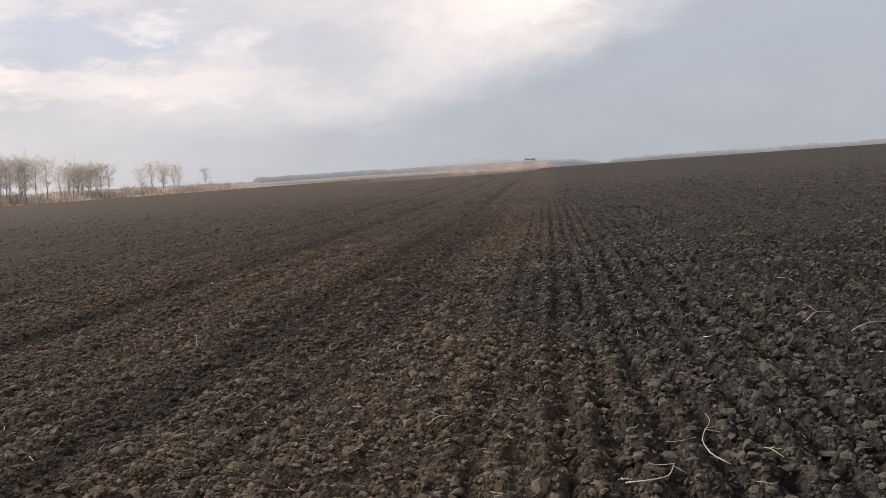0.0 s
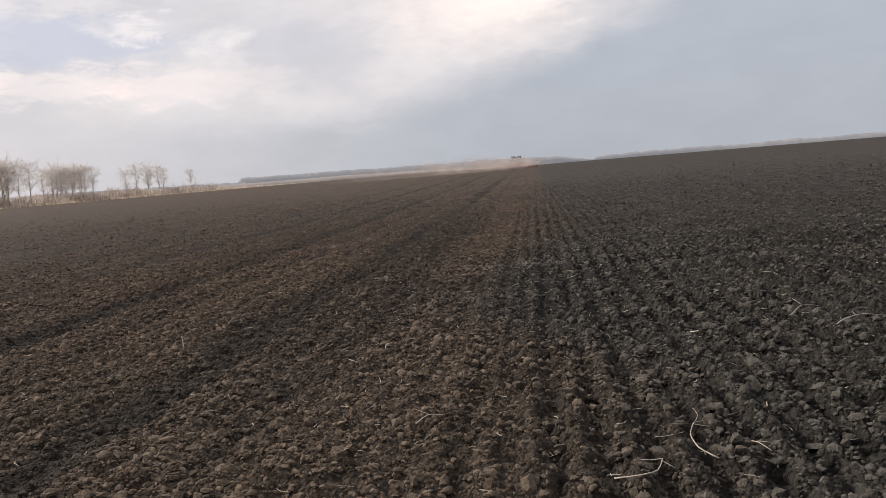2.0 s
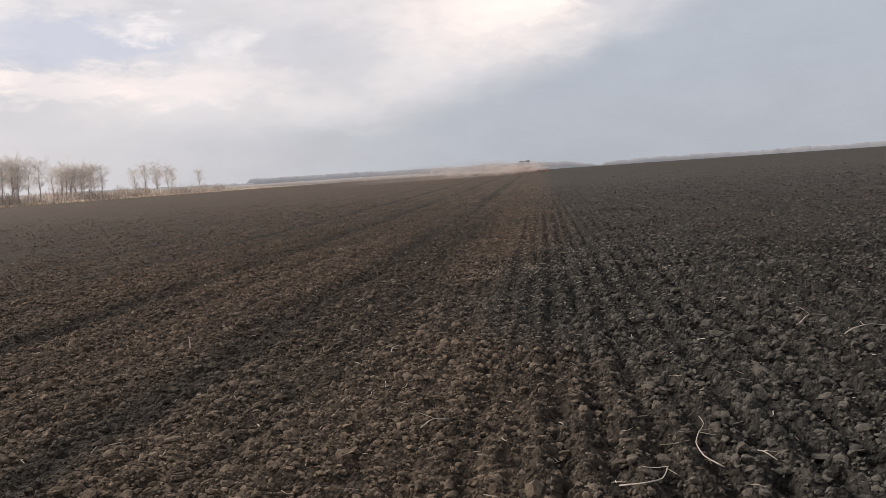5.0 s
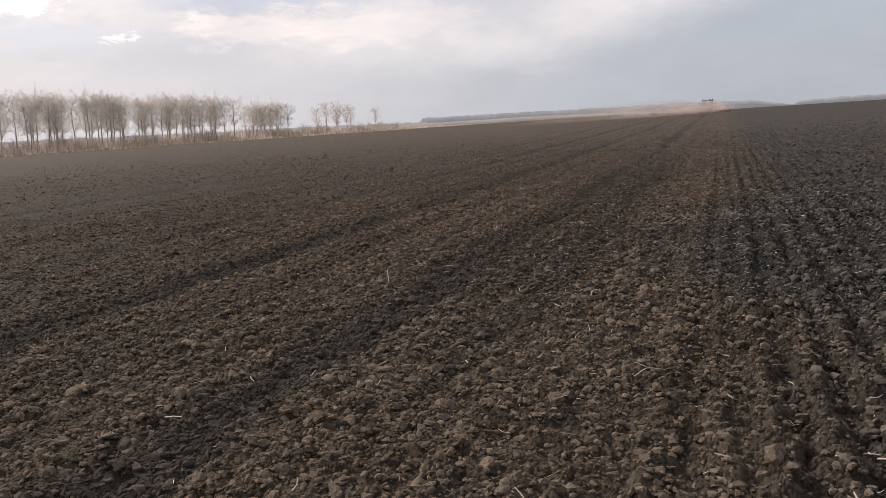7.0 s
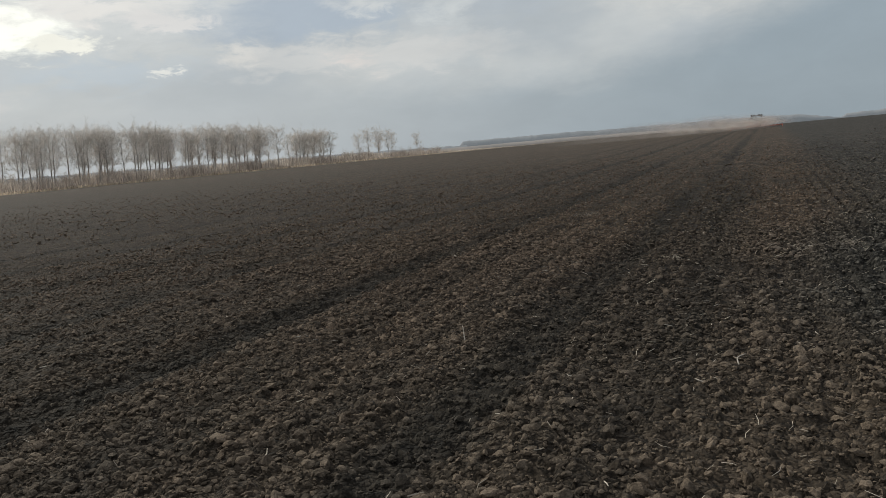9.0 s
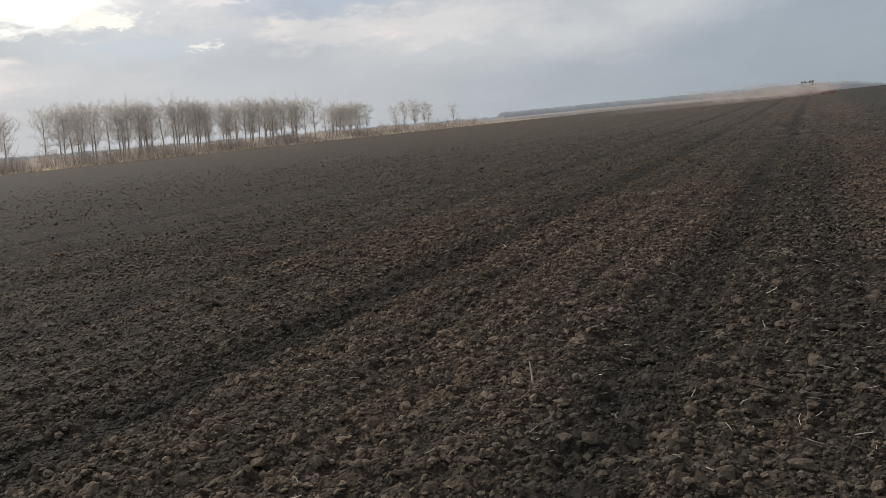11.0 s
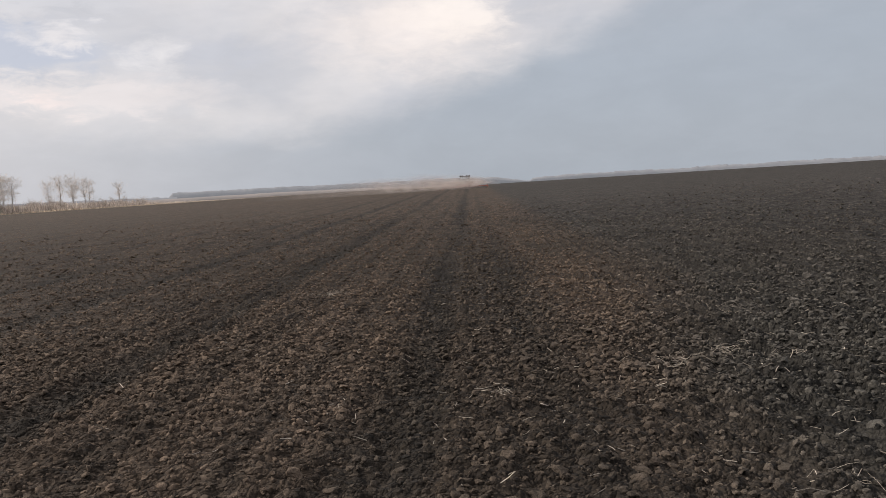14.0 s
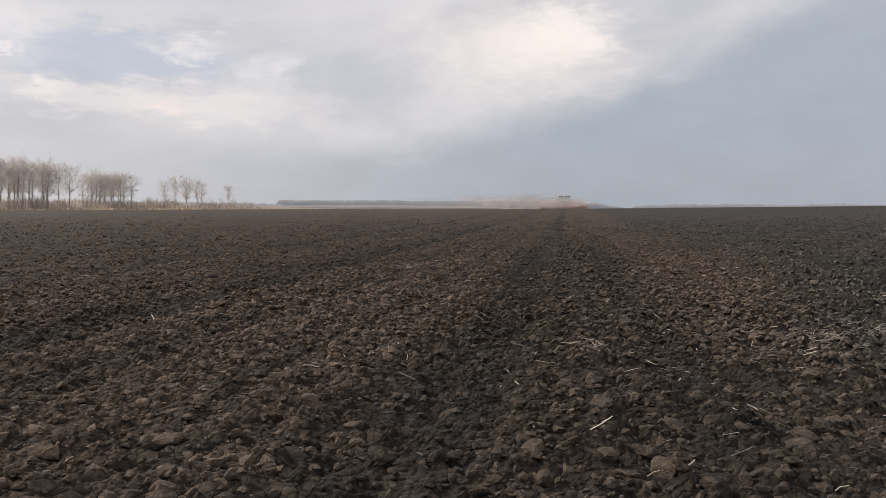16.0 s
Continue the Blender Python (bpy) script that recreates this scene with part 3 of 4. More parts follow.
def build_straw_litter():
    """Short bleached straws lying about, thicker on the rough side."""
    bm = bmesh.new()
    r = random.Random(5)
    for k in range(1600):
        if k < 430:
            x, y = r.uniform(-1.4, 6.5), r.uniform(2.2, 20)
        elif k > 1250:
            x, y = r.uniform(-2.2, 3.5), r.uniform(6.5, 16)
        elif k > 900:
            x, y = r.uniform(-3.5, 3.2), r.uniform(2.3, 13)
        elif k < 760:
            x, y = r.uniform(-7, 0.5), r.uniform(2.5, 20)
        else:
            x, y = r.gauss(0.5, 0.7), r.gauss(12.8, 1.6)
        size, a = 0.02 + 0.075 * r.random() ** 1.6, r.uniform(0, 6.283)
        z = surface(x, y) + r.uniform(0.018, 0.04)
        lift = r.uniform(-0.2, 0.5) * size
        bend = Vector((-math.sin(a), math.cos(a), 0.3)) * r.uniform(-0.15, 0.15) * size
        d = Vector((math.cos(a) * size, math.sin(a) * size, lift)) / 2
        c = Vector((x, y, z))
        w = r.uniform(0.0011, 0.0022) if k % 5 else r.uniform(0.0025, 0.004)
        add_tube(bm, [c - d, c + bend, c + d], [w, w * 1.1, w * 0.8], 3)
    ob = part("straw", bm, STRAW)
    tagged(ob, "bleached broken straws strewn over the soil", "straw", kind="stuff")


build_straw_litter()


def dry_stalk(x, y, turn, branches, label, thick=0.0042):
    """A withered stalk lying on the clods: one bent main stem and its side shoots."""
    base = new("dry_stalk")
    base.matrix_basis = pose(x, y, surface(x, y) + 0.03, 0, 0, turn)
    for k, pts in enumerate(branches):
        bm = bmesh.new()
        fine = []
        for a, b in zip(pts[:-1], pts[1:]):
            for s in range(3):
                fine.append(Vector(a).lerp(Vector(b), s / 3))
        fine.append(Vector(pts[-1]))
        for s in range(1, len(fine) - 1):
            fine[s] = fine[s] * 0.5 + (fine[s - 1] + fine[s + 1]) * 0.25
        w = thick * (1.0 if k == 0 else 0.5)
        add_tube(bm, fine, [w * (1 - 0.5 * s / (len(fine) - 1)) for s in range(len(fine))], 5)
        part("stem" if k == 0 else "side_shoot", bm, STALK, base, smooth=True)
    tagged(base, label, "stalk", group="withered stalks")


dry_stalk(0.91, 4.14, 0, [[(0.04, -0.24, 0.01), (-0.04, -0.14, 0.03), (-0.05, 0.0, 0.05), (0.0, 0.14, 0.06)], [(-0.01, 0.12, 0.06), (0.06, 0.10, 0.05), (0.11, 0.12, 0.04)],
                          [(-0.02, 0.1, 0.05), (0.04, 0.2, 0.08), (0.02, 0.26, 0.1)], [(-0.07, 0.03, 0.05), (-0.17, 0.0, 0.04), (-0.22, 0.03, 0.03)], [(0.0, 0.14, 0.06), (0.14, 0.22, 0.05), (0.26, 0.3, 0.05)]],
          "forked pale withered stalk lying across dark clods")
dry_stalk(0.54, 3.48, 0, [[(-0.12, 0.05, 0.02), (-0.02, 0.0, 0.05), (0.07, 0.02, 0.06), (0.11, 0.16, 0.06)], [(0.11, 0.16, 0.06), (0.05, 0.17, 0.05), (0.0, 0.19, 0.05)], [(0.1, 0.14, 0.06), (0.15, 0.10, 0.04)]],
          "hooked pale withered stalk beside a large clod")
dry_stalk(2.55, 6.35, 10, [[(-0.25, -0.10, 0.02), (-0.1, -0.02, 0.06), (0.08, 0.06, 0.06), (0.25, 0.05, 0.03)], [(0.0, 0.02, 0.06), (0.05, 0.15, 0.06)]], "thin bleached stalk lying on grey clods", 0.005)
dry_stalk(1.17, 4.06, -50, [[(-0.09, 0.0, 0.03), (0.0, 0.01, 0.05), (0.09, -0.01, 0.03)], [(0.0, 0.01, 0.05), (0.06, 0.04, 0.05)]], "short bleached stalk lying on grey clods", 0.004)
dry_stalk(-3.27, 7.05, 60, [[(0.0, 0.0, -0.02), (0.02, 0.03, 0.05), (0.03, 0.05, 0.10)]], "short upright straw stub standing in brown soil", 0.006)
dry_stalk(-0.55, 4.6, 30, [[(-0.1, 0.0, 0.02), (0.0, 0.05, 0.05), (0.1, 0.02, 0.03)], [(0.0, 0.05, 0.05), (-0.04, 0.14, 0.06)]], "small forked withered stalk on brown crumbs", 0.004)
dry_stalk(2.35, 6.9, 40, [[(-0.2, 0.0, 0.02), (0.0, 0.04, 0.07), (0.2, 0.0, 0.03)], [(0.0, 0.04, 0.07), (0.06, 0.16, 0.1)]], "thin bleached stalk leaning on grey clods", 0.004)
dry_stalk(-1.15, 6.55, 75, [[(-0.12, 0.0, 0.02), (0.0, 0.05, 0.03), (0.13, 0.03, 0.02)]], "curved pale stalk half buried in brown soil", 0.005)


def straw_tuft(x, y, spread, count, seed, label):
    """A flattened tuft of bleached stubble."""
    r = random.Random(seed)
    tuft = new("straw_tuft")
    tuft.matrix_basis = pose(x, y, surface(x, y) + 0.005)
    for k in range(count):
        a, d = r.uniform(0, 6.283), abs(r.gauss(0, spread))
        px, py = math.cos(a) * d * 1.1, math.sin(a) * d
        size, b = r.uniform(0.05, 0.14), r.uniform(0, 6.283)
        z = surface(x + px, y + py) - surface(x, y) + r.uniform(0.01, 0.05)
        q = Vector((math.cos(b), math.sin(b), r.uniform(-0.05, 0.6))) * size / 2
        c = Vector((px, py, z))
        w = r.uniform(0.0012, 0.0024)
        bm = bmesh.new()
        add_tube(bm, [c - q, c + Vector((0, 0, r.uniform(-0.01, 0.03))), c + q], [w, w, w * 0.7], 3)
        part("stalk", bm, STRAW, tuft)
    tagged(tuft, label, "straw", group="straw tufts")


straw_tuft(-0.09, 12.05, 0.12, 46, 1, "flattened tuft of bleached stubble on grey soil")
straw_tuft(0.42, 11.75, 0.08, 24, 2, "small tuft of bleached stubble on grey soil")
straw_tuft(0.62, 13.6, 0.18, 16, 3, "loose tuft of bleached stubble on grey soil")
straw_tuft(1.05, 14.9, 0.2, 14, 4, "loose tuft of bleached stubble on grey soil")
straw_tuft(-4.35, 16.77, 0.14, 40, 5, "small tuft of pale straw on brown soil")
straw_tuft(-0.62, 11.6, 0.14, 30, 6, "thin tuft of bleached stubble on grey soil")
straw_tuft(-0.40, 9.1, 0.16, 12, 7, "thin tuft of bleached stubble on brown soil")
straw_tuft(-2.05, 10.85, 0.07, 16, 8, "small tuft of pale straw on dark soil")


# ---- field edge: bleached grass, reeds, scrub ----
def blades(name, count, x0, x1, y0, y1, tall_lo, tall_hi, wide, mat, seed, clump=9.0):
    """Many upright tapering blades, as one mesh."""
    q = np.random.default_rng(seed)
    x = q.uniform(x0, x1, count)
    y = y0 + (y1 - y0) * q.random(count) ** 1.4
    tall = (tall_lo + (tall_hi - tall_lo) * q.random(count) ** 1.7) * (0.14 + 0.86 * ease(y, 600.0, 300.0)) * (0.55 + 1.0 * (value_noise(x, y, clump, seed) + 0.5))
    keep = value_noise(x, y, clump * 0.6, seed + 1) > -0.36
    x, y, tall = x[keep], y[keep], tall[keep]
    n = len(x)
    z = land(x, y)
    w = q.uniform(0.5, 1.2, n) * wide * (1 + y / 400.0)
    a = q.uniform(0, np.pi, n)
    dx, dy = np.cos(a) * w / 2, np.sin(a) * w / 2
    lx, ly = q.normal(0, 0.16, n) * tall, q.normal(0, 0.16, n) * tall
    v = np.stack([np.stack([x - dx, y - dy, z - 0.05], 1), np.stack([x + dx, y + dy, z - 0.05], 1), np.stack([x + dx * 0.8 + lx * 0.5, y + dy * 0.8 + ly * 0.5, z + tall * 0.6], 1),
                  np.stack([x + lx, y + ly, z + tall], 1), np.stack([x - dx * 0.8 + lx * 0.5, y - dy * 0.8 + ly * 0.5, z + tall * 0.6], 1)], 1)
    f = np.array([[0, 1, 2], [0, 2, 4], [4, 2, 3]])[None] + (np.arange(n) * 5)[:, None, None]
    return new(name, mesh_from(name, v.reshape(-1, 3), f.reshape(-1, 3), (mat,), False))


tagged(blades("verge_grass", 12000, FIELD_EDGE - 5, FIELD_EDGE + 0.5, 50, 900, 0.4, 0.9, 0.40, VERGE, 31), "pale bleached grass strip along the field's edge", "grass", kind="stuff")
tagged(blades("reeds", 76000, -224, FIELD_EDGE - 4, 50, 620, 0.7, 4.3, 0.13, REED, 33, 11.0), "tall dry brown reeds behind the grass strip", "reeds", kind="stuff")


def branchy(bm, start, way, size, thick, depth, r, sides=3, spread=0.75, kids=4):
    """A limb that bends upwards and carries finer ones."""
    pts, d = [Vector(start)], Vector(way).normalized()
    if depth == 0:
        tip, side = pts[0] + d * size, d.orthogonal().normalized() * max(thick, 0.014)
        bm.faces.new([bm.verts.new(p) for p in (pts[0] - side, pts[0] + side, tip + side * 0.3)])
        return
    for k in range(3):
        d = (d + Vector((r.gauss(0, 0.14), r.gauss(0, 0.14), 0.11))).normalized()
        pts.append(pts[-1] + d * size / 3)
    add_tube(bm, pts, [thick, thick * 0.75, thick * 0.5, thick * 0.25], sides)
    for k in range(kids if depth > 1 else kids * 3):
        t = r.uniform(0.25, 1.0)
        i = min(2, int(t * 3))
        p = pts[i].lerp(pts[i + 1], t * 3 - i)
        turn = Vector((r.gauss(0, 1), r.gauss(0, 1), r.gauss(0.35, 0.6))).normalized()
        branchy(bm, p, d * (1 - spread) + turn * spread, size * r.uniform(0.42, 0.68) * (1.0 if depth > 1 else 0.75), thick * 0.5, depth - 1, r, sides, spread, kids)


def make_bush(seed, tall):
    r = random.Random(seed)
    bush = new("bush")
    bm = bmesh.new()
    for k in range(11):
        a = r.uniform(0, 6.283)
        branchy(bm, (math.cos(a) * 0.7, math.sin(a) * 0.7, -0.1), (math.cos(a) * 0.5, math.sin(a) * 0.5, 1.0), tall * r.uniform(0.45, 0.75), 0.05, 2, r, 3, 0.6, 4)
    part("crown", bm, TWIGS, bush)
    return tagged(bush, "leafless brown scrub bush among dry reeds", "bush", group="scrub along the field")


def make_tree(seed, tall):
    r = random.Random(seed)
    tree = new("bare_poplar")
    lean = (r.gauss(0, 0.03), r.gauss(0.06, 0.035))
    trunk = bmesh.new()
    n = 9
    spine = [Vector((lean[0] * tall * (k / n) ** 1.2 + r.gauss(0, 0.08), lean[1] * tall * (k / n) ** 1.2 + r.gauss(0, 0.08), -0.2 + tall * 0.93 * k / n)) for k in range(n + 1)]
    add_tube(trunk, spine, [0.23 * (1 - k / n) ** 0.8 + 0.03 for k in range(n + 1)], 6)
    part("trunk", trunk, BARK, tree, "pale grey poplar trunk", True)
    crown = bmesh.new()
    for k in range(24):
        t = 0.30 + 0.66 * (k / 24) + r.uniform(-0.02, 0.02)
        i = min(n - 1, int(t * n))
        p = spine[i].lerp(spine[i + 1], min(1.0, t * n - i))
        a = k * 2.4 + r.uniform(-0.6, 0.6)
        reach = min(tall * (0.12 + 0.34 * t), (tall * 1.08 - p.z) * 0.9) * r.uniform(0.75, 1.15) + 0.4
        branchy(crown, p, (math.cos(a), math.sin(a), r.uniform(0.6, 1.5)), reach, 0.065, 2, r, 3, 0.8, 6)
    part("crown", crown, CROWN, tree, "bare grey-brown twigs")
    return tagged(tree, "tall leafless poplar in a windbreak row", "tree", group="poplars of the windbreak")


def plant_windbreak():
    r = random.Random(12)
    kinds = [make_tree(40 + k, 18.0) for k in range(8)]
    # stretches of the row along the field: from, to, crown height
    stretches = [(86, 94, 14.2), (107, 147, 16.2), (162, 291, 17.7), (307, 337, 15.6)]
    spots = []
    for y0, y1, tall in stretches:
        y = y0
        while y <= y1:
            spots.append((-206 + r.uniform(-5, 5), y, tall * r.uniform(0.9, 1.03)))
            y += r.uniform(1.6, 2.6)
    spots += [(-207, 374, 14.0), (-209, 388, 17.0), (-204, 391, 15.5), (-208, 398, 14.0), (-206, 408, 15.0), (-207, 414, 14.5), (-208, 452, 14.0), (-203, 52, 13.0), (-207, 61, 11.5), (-204, 73, 12.0)]
    for k, (x, y, tall) in enumerate(spots):
        m = pose(x, y, float(land(np.array([x]), np.array([y]))[0]), 0, 0, r.uniform(-40, 40)) @ Matrix.Scale(tall / 18.0, 4)
        if k < len(kinds):
            kinds[k].matrix_basis = m
        else:
            copy_thing(kinds[k % len(kinds)], m).scale = (tall / 18.0,) * 3


plant_windbreak()


def plant_scrub():
    r = random.Random(4)
    kinds = [make_bush(70 + k, 5.6) for k in range(3)]
    for k in range(140):
        y = 60 + 420 * (k / 140) ** 1.15 + r.uniform(-3, 3)
        x = r.uniform(-212, FIELD_EDGE - 6)
        s = r.uniform(0.6, 1.35)
        m = pose(x, y, float(land(np.array([x]), np.array([y]))[0]), 0, 0, r.uniform(0, 360))
        if k < 3:
            kinds[k].matrix_basis = m @ Matrix.Scale(s, 4)
        else:
            copy_thing(kinds[k % 3], m).scale = (s, s, s)


plant_scrub()


# ---- distance: wooded ridges and tree rows on the horizon ----
def far_ridge(name, reach, profile, mat, jag, label, seed, deep=160.0):
    """A long wooded rise on an arc round the field: a jagged front, a rounded top and a back slope. profile: bearing and height, degrees."""
    q = np.random.default_rng(seed)
    az = np.arange(profile[0][0], profile[-1][0], 0.045)
    el = np.interp(az, [p[0] for p in profile], [p[1] for p in profile])
    top = reach * np.tan(np.radians(el)) + 1.5
    bumps = value_noise(az, az * 0, 0.9, seed) * 0.9 + value_noise(az, az * 0, 0.24, seed + 1) * 0.7 + q.uniform(-0.12, 0.12, len(az))
    top = np.where(top > -1.0, top + jag * bumps, top)
    rows = []
    for back, share in ((0.0, None), (0.0, 0.55), (8.0, 0.85), (25.0, 1.0), (deep, 1.0), (deep * 1.5, None)):
        d = reach + back
        z = np.full(len(az), -12.0) if share is None else -6.0 + (top + 6.0) * share
        rows.append(np.stack([d * np.sin(np.radians(az)), d * np.cos(np.radians(az)), z], 1))
    v = np.concatenate(rows)
    k = np.arange(len(v)).reshape(len(rows), len(az))
    f = np.stack([k[:-1, :-1], k[:-1, 1:], k[1:, 1:], k[1:, :-1]], -1).reshape(-1, 4)
    return tagged(new(name, mesh_from(name, v, f, (mat,), True)), label, "backdrop", kind="structure")


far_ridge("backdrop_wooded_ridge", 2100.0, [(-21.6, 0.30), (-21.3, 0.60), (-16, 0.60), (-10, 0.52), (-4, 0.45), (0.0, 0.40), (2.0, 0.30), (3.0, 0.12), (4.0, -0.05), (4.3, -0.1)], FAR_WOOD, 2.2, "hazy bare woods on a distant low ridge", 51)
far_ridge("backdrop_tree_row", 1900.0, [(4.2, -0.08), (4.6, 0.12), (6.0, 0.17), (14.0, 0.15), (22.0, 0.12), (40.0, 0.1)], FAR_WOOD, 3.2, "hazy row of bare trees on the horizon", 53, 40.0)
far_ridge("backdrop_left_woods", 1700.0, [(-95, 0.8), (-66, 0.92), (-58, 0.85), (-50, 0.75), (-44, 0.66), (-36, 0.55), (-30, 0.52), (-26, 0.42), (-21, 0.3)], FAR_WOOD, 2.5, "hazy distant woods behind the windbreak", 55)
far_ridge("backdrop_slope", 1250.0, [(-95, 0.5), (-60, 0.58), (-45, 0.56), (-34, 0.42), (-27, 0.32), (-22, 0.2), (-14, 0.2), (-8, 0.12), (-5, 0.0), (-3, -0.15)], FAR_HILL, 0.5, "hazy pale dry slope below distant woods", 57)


# ---- tractor and harrow beyond the crest ----
def box(bm, lo, hi, bevel=0.0):
    made = bmesh.ops.create_cube(bm, size=1.0)["verts"]
    c, s = [(a + b) / 2 for a, b in zip(lo, hi)], [b - a for a, b in zip(lo, hi)]
    for v in made:
        v.co = Vector((c[0] + v.co.x * s[0], c[1] + v.co.y * s[1], c[2] + v.co.z * s[2]))
    if bevel:
        edges = {e for v in made for e in v.link_edges}
        bmesh.ops.bevel(bm, geom=list(edges), offset=bevel, segments=2, affect="EDGES", profile=0.6)


def wheel_mesh(radius, width):
    """Tyre with lugs, along x."""
    bm = bmesh.new()
    ring = [(radius * 0.62, -width / 2), (radius * 0.9, -width / 2), (radius * 0.98, -width * 0.38), (radius, 0), (radius * 0.98, width * 0.38), (radius * 0.9, width / 2), (radius * 0.62, width / 2)]
    n = 28
    rows = [[bm.verts.new((w, math.cos(2 * math.pi * k / n) * r, math.sin(2 * math.pi * k / n) * r)) for k in range(n)] for r, w in ring]
    for a, b in zip(rows, rows[1:] + rows[:1]):
        for k in range(n):
            bm.faces.new((a[k], a[(k + 1) % n], b[(k + 1) % n], b[k]))
    for k in range(22):
        a = 2 * math.pi * k / 22
        made = bmesh.ops.create_cube(bm, size=1.0)["verts"]
        side = 1 if k % 2 else -1
        m = pose(side * width * 0.22, math.cos(a) * radius, math.sin(a) * radius, math.degrees(a), 0, 0) @ pose(0, 0, 0, side * 35, 0, 0)
        for v in made:
            v.co = m @ Vector((v.co.x * width * 0.5, v.co.y * 0.09, v.co.z * 0.08))
    return bm


def disc_bm(radius, thick, n=20):
    bm = bmesh.new()
    bmesh.ops.create_cone(bm, cap_ends=True, segments=n, radius1=radius, radius2=radius * 0.8, depth=thick, matrix=pose(0, 0, 0, 0, 90, 0))
    return bm


def build_tractor(x, y, turn):
    z = float(land(np.array([x]), np.array([y]))[0])
    t = new("tractor")
    t.matrix_basis = pose(x, y, z, 0, 0, turn)
    bm = bmesh.new()
    box(bm, (-0.45, -2.3, 0.75), (0.45, 2.6, 1.25), 0.05)
    box(bm, (-1.05, -1.5, 0.8), (1.05, -1.1, 1.0), 0.03)
    box(bm, (-1.05, 1.4, 0.8), (1.05, 1.8, 1.0), 0.03)
    part("chassis", bm, STEEL, t)
    bm = bmesh.new()
    box(bm, (-0.55, 0.35, 1.2), (0.55, 2.9, 2.05), 0.12)
    part("hood", bm, RED, t, "dusty red engine hood")
    bm = bmesh.new()
    box(bm, (-0.95, -1.15, 1.25), (0.95, 0.35, 1.75), 0.06)
    part("cab_base", bm, RED, t, "dusty red cab base")
    for px in (-0.9, 0.9):
        for py in (-1.05, 0.3):
            bm = bmesh.new()
            add_tube(bm, [(px, py, 1.7), (px * 0.96, py * 0.97, 2.95)], [0.04, 0.035], 6)
            part("cab_post", bm, PALE, t)
    bm = bmesh.new()
    box(bm, (-1.0, -1.25, 2.96), (1.0, 0.45, 3.14), 0.06)
    roof = part("roof", bm, PALE, t, "dusty pale grey cab roof")
    for px in (-0.85, -0.4, 0.4, 0.85):
        bm = bmesh.new()
        box(bm, (px - 0.12, -1.38, 3.1), (px + 0.12, -1.26, 3.28), 0.03)
        part("work_light", bm, DARK, roof)
    for lo, hi in (((-0.85, -1.06, 1.78), (0.85, -1.04, 2.9)), ((-0.85, 0.29, 1.78), (0.85, 0.31, 2.9)), ((-0.9, -1.0, 1.78), (-0.88, 0.25, 2.9)), ((0.88, -1.0, 1.78), (0.9, 0.25, 2.9))):
        bm = bmesh.new()
        box(bm, lo, hi)
        part("window_pane", bm, GLASS, t)
    bm = bmesh.new()
    box(bm, (-0.3, -0.75, 1.75), (0.3, -0.2, 1.9), 0.05)
    box(bm, (-0.24, -0.82, 1.85), (0.24, -0.7, 2.3), 0.05)
    part("seat", bm, DARK, t, "dark driver's seat")
    for px in (-1.0, 1.0):
        bm = bmesh.new()
        add_tube(bm, [(px * 0.95, 0.3, 2.75), (px * 1.35, 0.35, 2.8), (px * 1.38, 0.35, 2.6)], [0.025, 0.025, 0.02], 5)
        box(bm, (px * 1.3 - 0.09, 0.33, 2.2), (px * 1.3 + 0.09, 0.39, 2.6), 0.02)
        part("mirror", bm, DARK, t)
    bm = bmesh.new()
    add_tube(bm, [(0.72, 0.6, 1.9), (0.72, 0.6, 3.05), (0.74, 0.5, 3.2)], [0.08, 0.08, 0.07], 8)
    part("exhaust_pipe", bm, STEEL, t)
    for px, py, r, w in ((-1.3, -1.3, 0.95, 0.62), (1.3, -1.3, 0.95, 0.62), (-1.3, 1.6, 0.9, 0.6), (1.3, 1.6, 0.9, 0.6)):
        wheel = new("wheel")
        wheel.parent = t
        wheel.matrix_basis = pose(px, py, r)
        part("tyre", wheel_mesh(r, w), BLACK, wheel)
        part("rim", disc_bm(r * 0.62, w * 0.6), RED, wheel)
        bm = bmesh.new()
        for k in range(8):
            a0, a1 = math.pi * (0.12 + 0.76 * k / 8), math.pi * (0.12 + 0.76 * (k + 1) / 8)
            q = r + 0.14
            vs = [bm.verts.new((px + sx_ * (w / 2 + 0.05), py + math.cos(a) * q, r + math.sin(a) * q)) for a in (a0, a1) for sx_ in (-1, 1)]
            bm.faces.new((vs[0], vs[1], vs[3], vs[2]))
        bmesh.ops.solidify(bm, geom=bm.faces[:], thickness=0.03)
        part("fender", bm, RED, t)
    tagged(t, "dusty red articulated tractor driving away behind dust", "tractor")


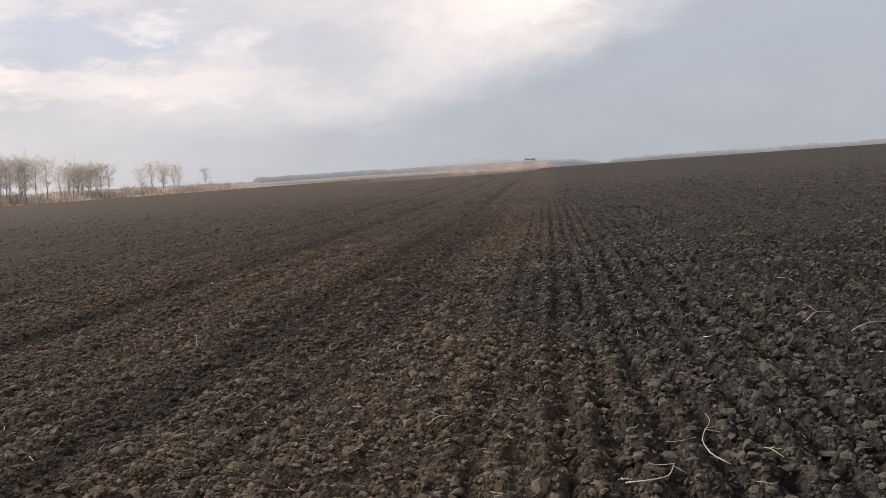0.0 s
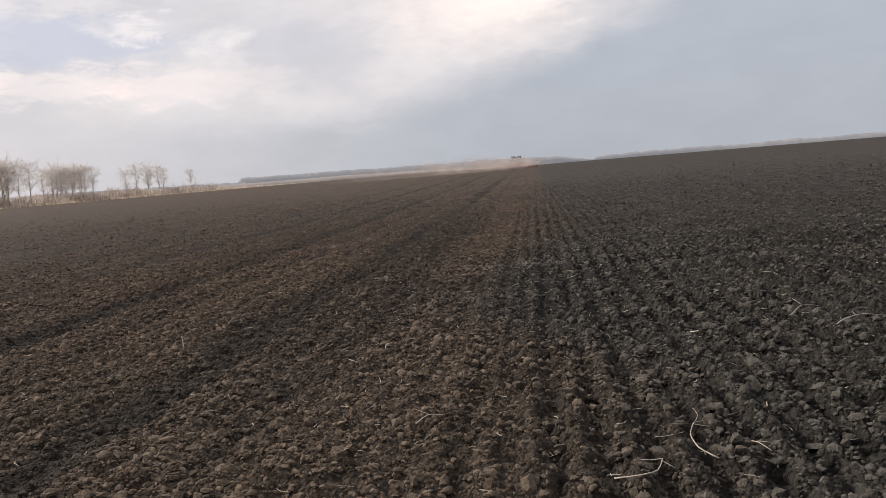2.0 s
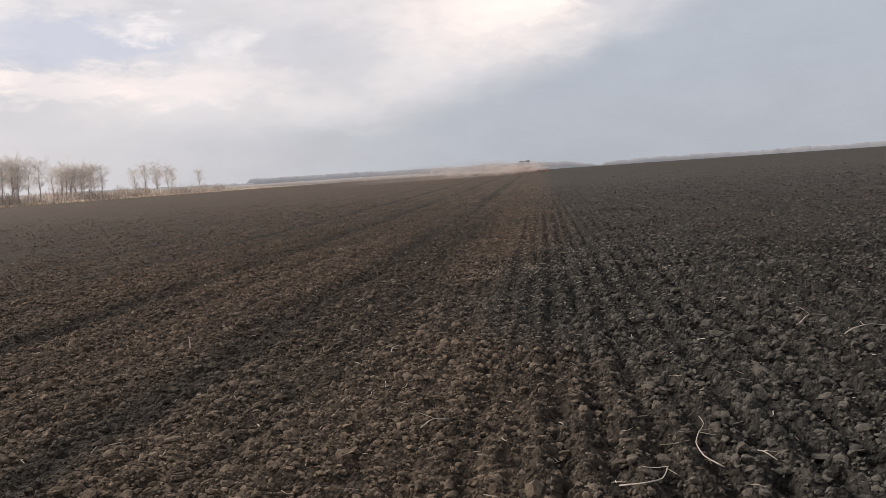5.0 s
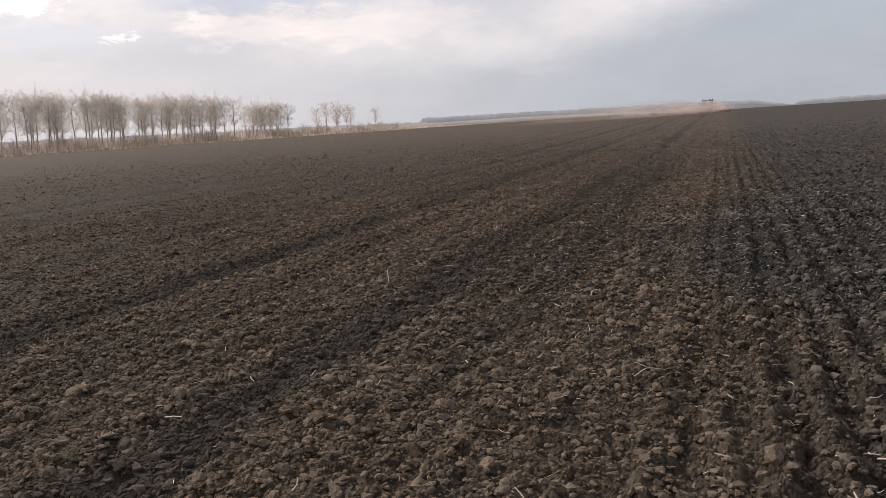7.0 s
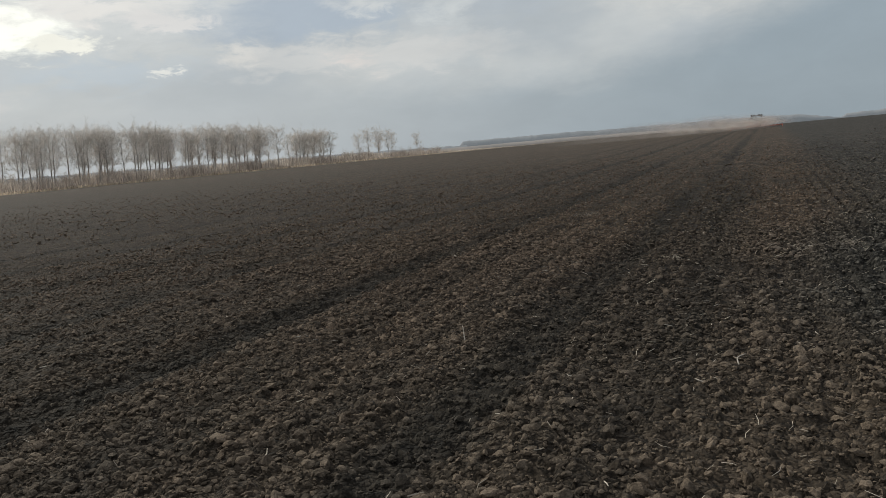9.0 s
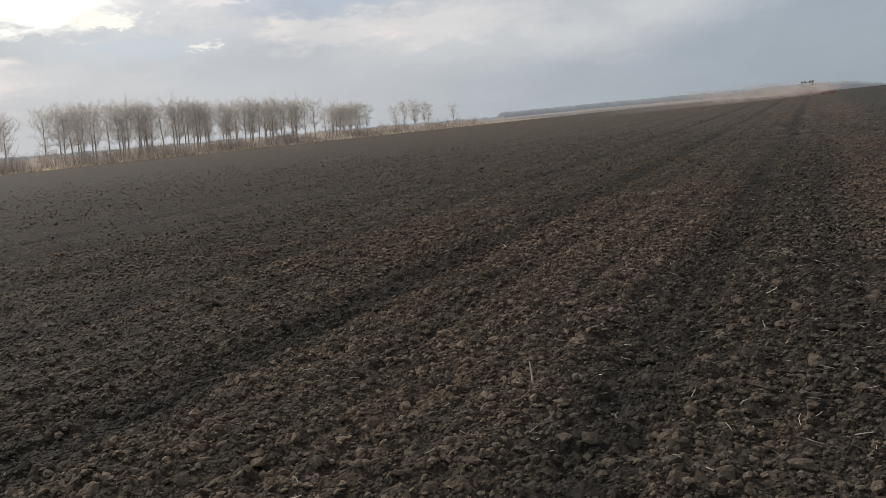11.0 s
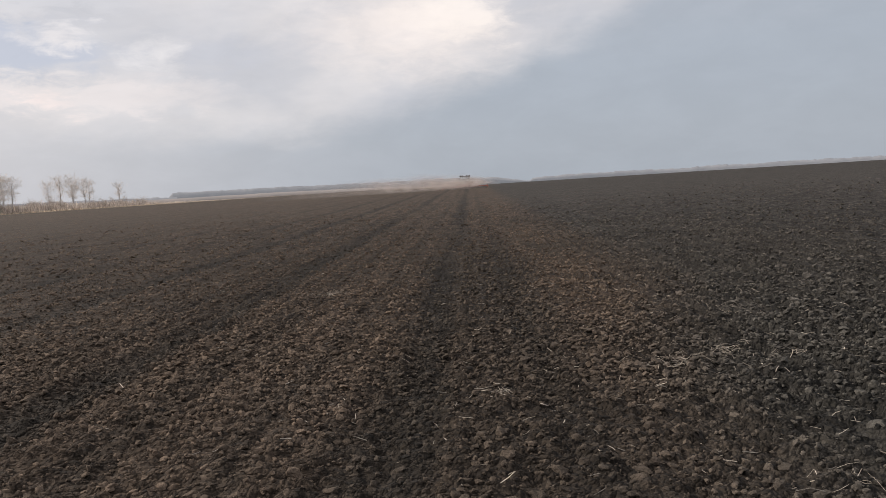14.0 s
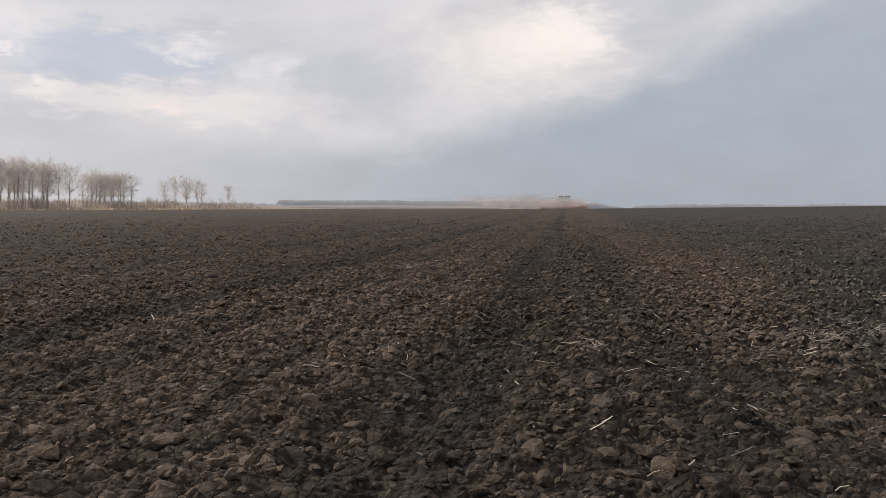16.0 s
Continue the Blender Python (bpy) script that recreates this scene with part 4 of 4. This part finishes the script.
def build_harrow(x, y, turn):
    z = float(land(np.array([x]), np.array([y]))[0])
    h = new("disc_harrow")
    h.matrix_basis = pose(x, y, z, 0, 0, turn)
    bm = bmesh.new()
    add_tube(bm, [(0, 4.0, 0.7), (0, 0.5, 0.75)], [0.09, 0.09], 6)
    part("drawbar", bm, RED, h)
    for lo, hi in (((-4.2, 0.35, 0.62), (4.2, 0.55, 0.82)), ((-4.2, -0.95, 0.62), (4.2, -0.75, 0.82))):
        bm = bmesh.new()
        box(bm, lo, hi, 0.03)
        part("frame_beam", bm, RED, h)
    for px in (-4.0, -2.6, -1.2, 0, 1.2, 2.6, 4.0):
        bm = bmesh.new()
        box(bm, (px - 0.07, -0.95, 0.8), (px + 0.07, 0.55, 0.92), 0.02)
        part("crossbar", bm, RED, h)
    for px in (-2.0, 2.0):
        bm = bmesh.new()
        add_tube(bm, [(px, -0.2, 0.85), (px, -0.2, 1.5), (px * 0.3, -0.1, 1.25)], [0.07, 0.07, 0.05], 6)
        part("wing_brace", bm, RED, h)
    blade = disc_bm(0.3, 0.05)
    me = bpy.data.meshes.new("disc_blade")
    blade.to_mesh(me)
    blade.free()
    me.materials.append(STEEL)
    for k in range(28):
        for row, py in ((0, 0.2), (1, -1.1)):
            ob = new("disc_blade", me)
            ob.parent = h
            ob.matrix_basis = pose(-4.05 + 0.3 * k, py, 0.27, 0, 0, 18 if row else -18)
    for px in (-4.1, -1.4, 1.4, 4.1):
        bm = bmesh.new()
        add_tube(bm, [(px, -0.85, 0.7), (px, -1.7, 0.5), (px, -2.0, 0.3)], [0.05, 0.05, 0.05], 5)
        part("roller_arm", bm, RED, h)
    bm = bmesh.new()
    for k in range(9):
        a = 2 * math.pi * k / 9
        add_tube(bm, [(-4.1, -2.0 + 0.27 * math.cos(a), 0.3 + 0.27 * math.sin(a)), (4.1, -2.0 + 0.27 * math.cos(a), 0.3 + 0.27 * math.sin(a))], [0.025, 0.025], 4)
    part("cage_roller", bm, STEEL, h)
    tagged(h, "wide dusty red disc harrow behind the tractor", "harrow")


build_tractor(-3.1, 154.0, 0.0)
build_harrow(-3.1, 146.5, 0.0)


def build_dust():
    cloud = new("dust_cloud")
    cloud.matrix_basis = pose(-3.1, 142, 0.0)
    r = random.Random(9)
    bm = bmesh.new()
    bmesh.ops.create_grid(bm, x_segments=16, y_segments=8, size=1.0, matrix=pose(0, 0, 0, 90, 0, 0))
    for v in bm.verts:
        v.co.y += 0.25 * math.sin(3 * v.co.x) * math.cos(2 * v.co.z)
    me = bpy.data.meshes.new("dust_veil")
    bm.to_mesh(me)
    bm.free()
    me.materials.append(DUST)
    veils = [(0.5, -2.5, 6.5, 1.3), (-3.0, -4.0, 8.0, 1.9), (-9.0, -3.0, 10.0, 2.2), (-17.0, 2.0, 13.0, 2.3), (-28.0, 10.0, 17.0, 2.3), (3.0, -1.2, 3.5, 0.6)]
    for x, y, wide, tall in veils:
        ob = new("dust_veil", me)
        ob.parent = cloud
        z = float(land(np.array([-3.1 + x]), np.array([142.0 + y]))[0])
        ob.matrix_basis = pose(x, y, z + 0.8 + 0.22 * tall, 0, 0, r.uniform(-8, 8)) @ Matrix.Diagonal((wide, 1.6, tall * 0.95, 1))
    tagged(cloud, "drifting reddish dust raised by the harrow", "dust", kind="stuff")


build_dust()
build_single_clods()
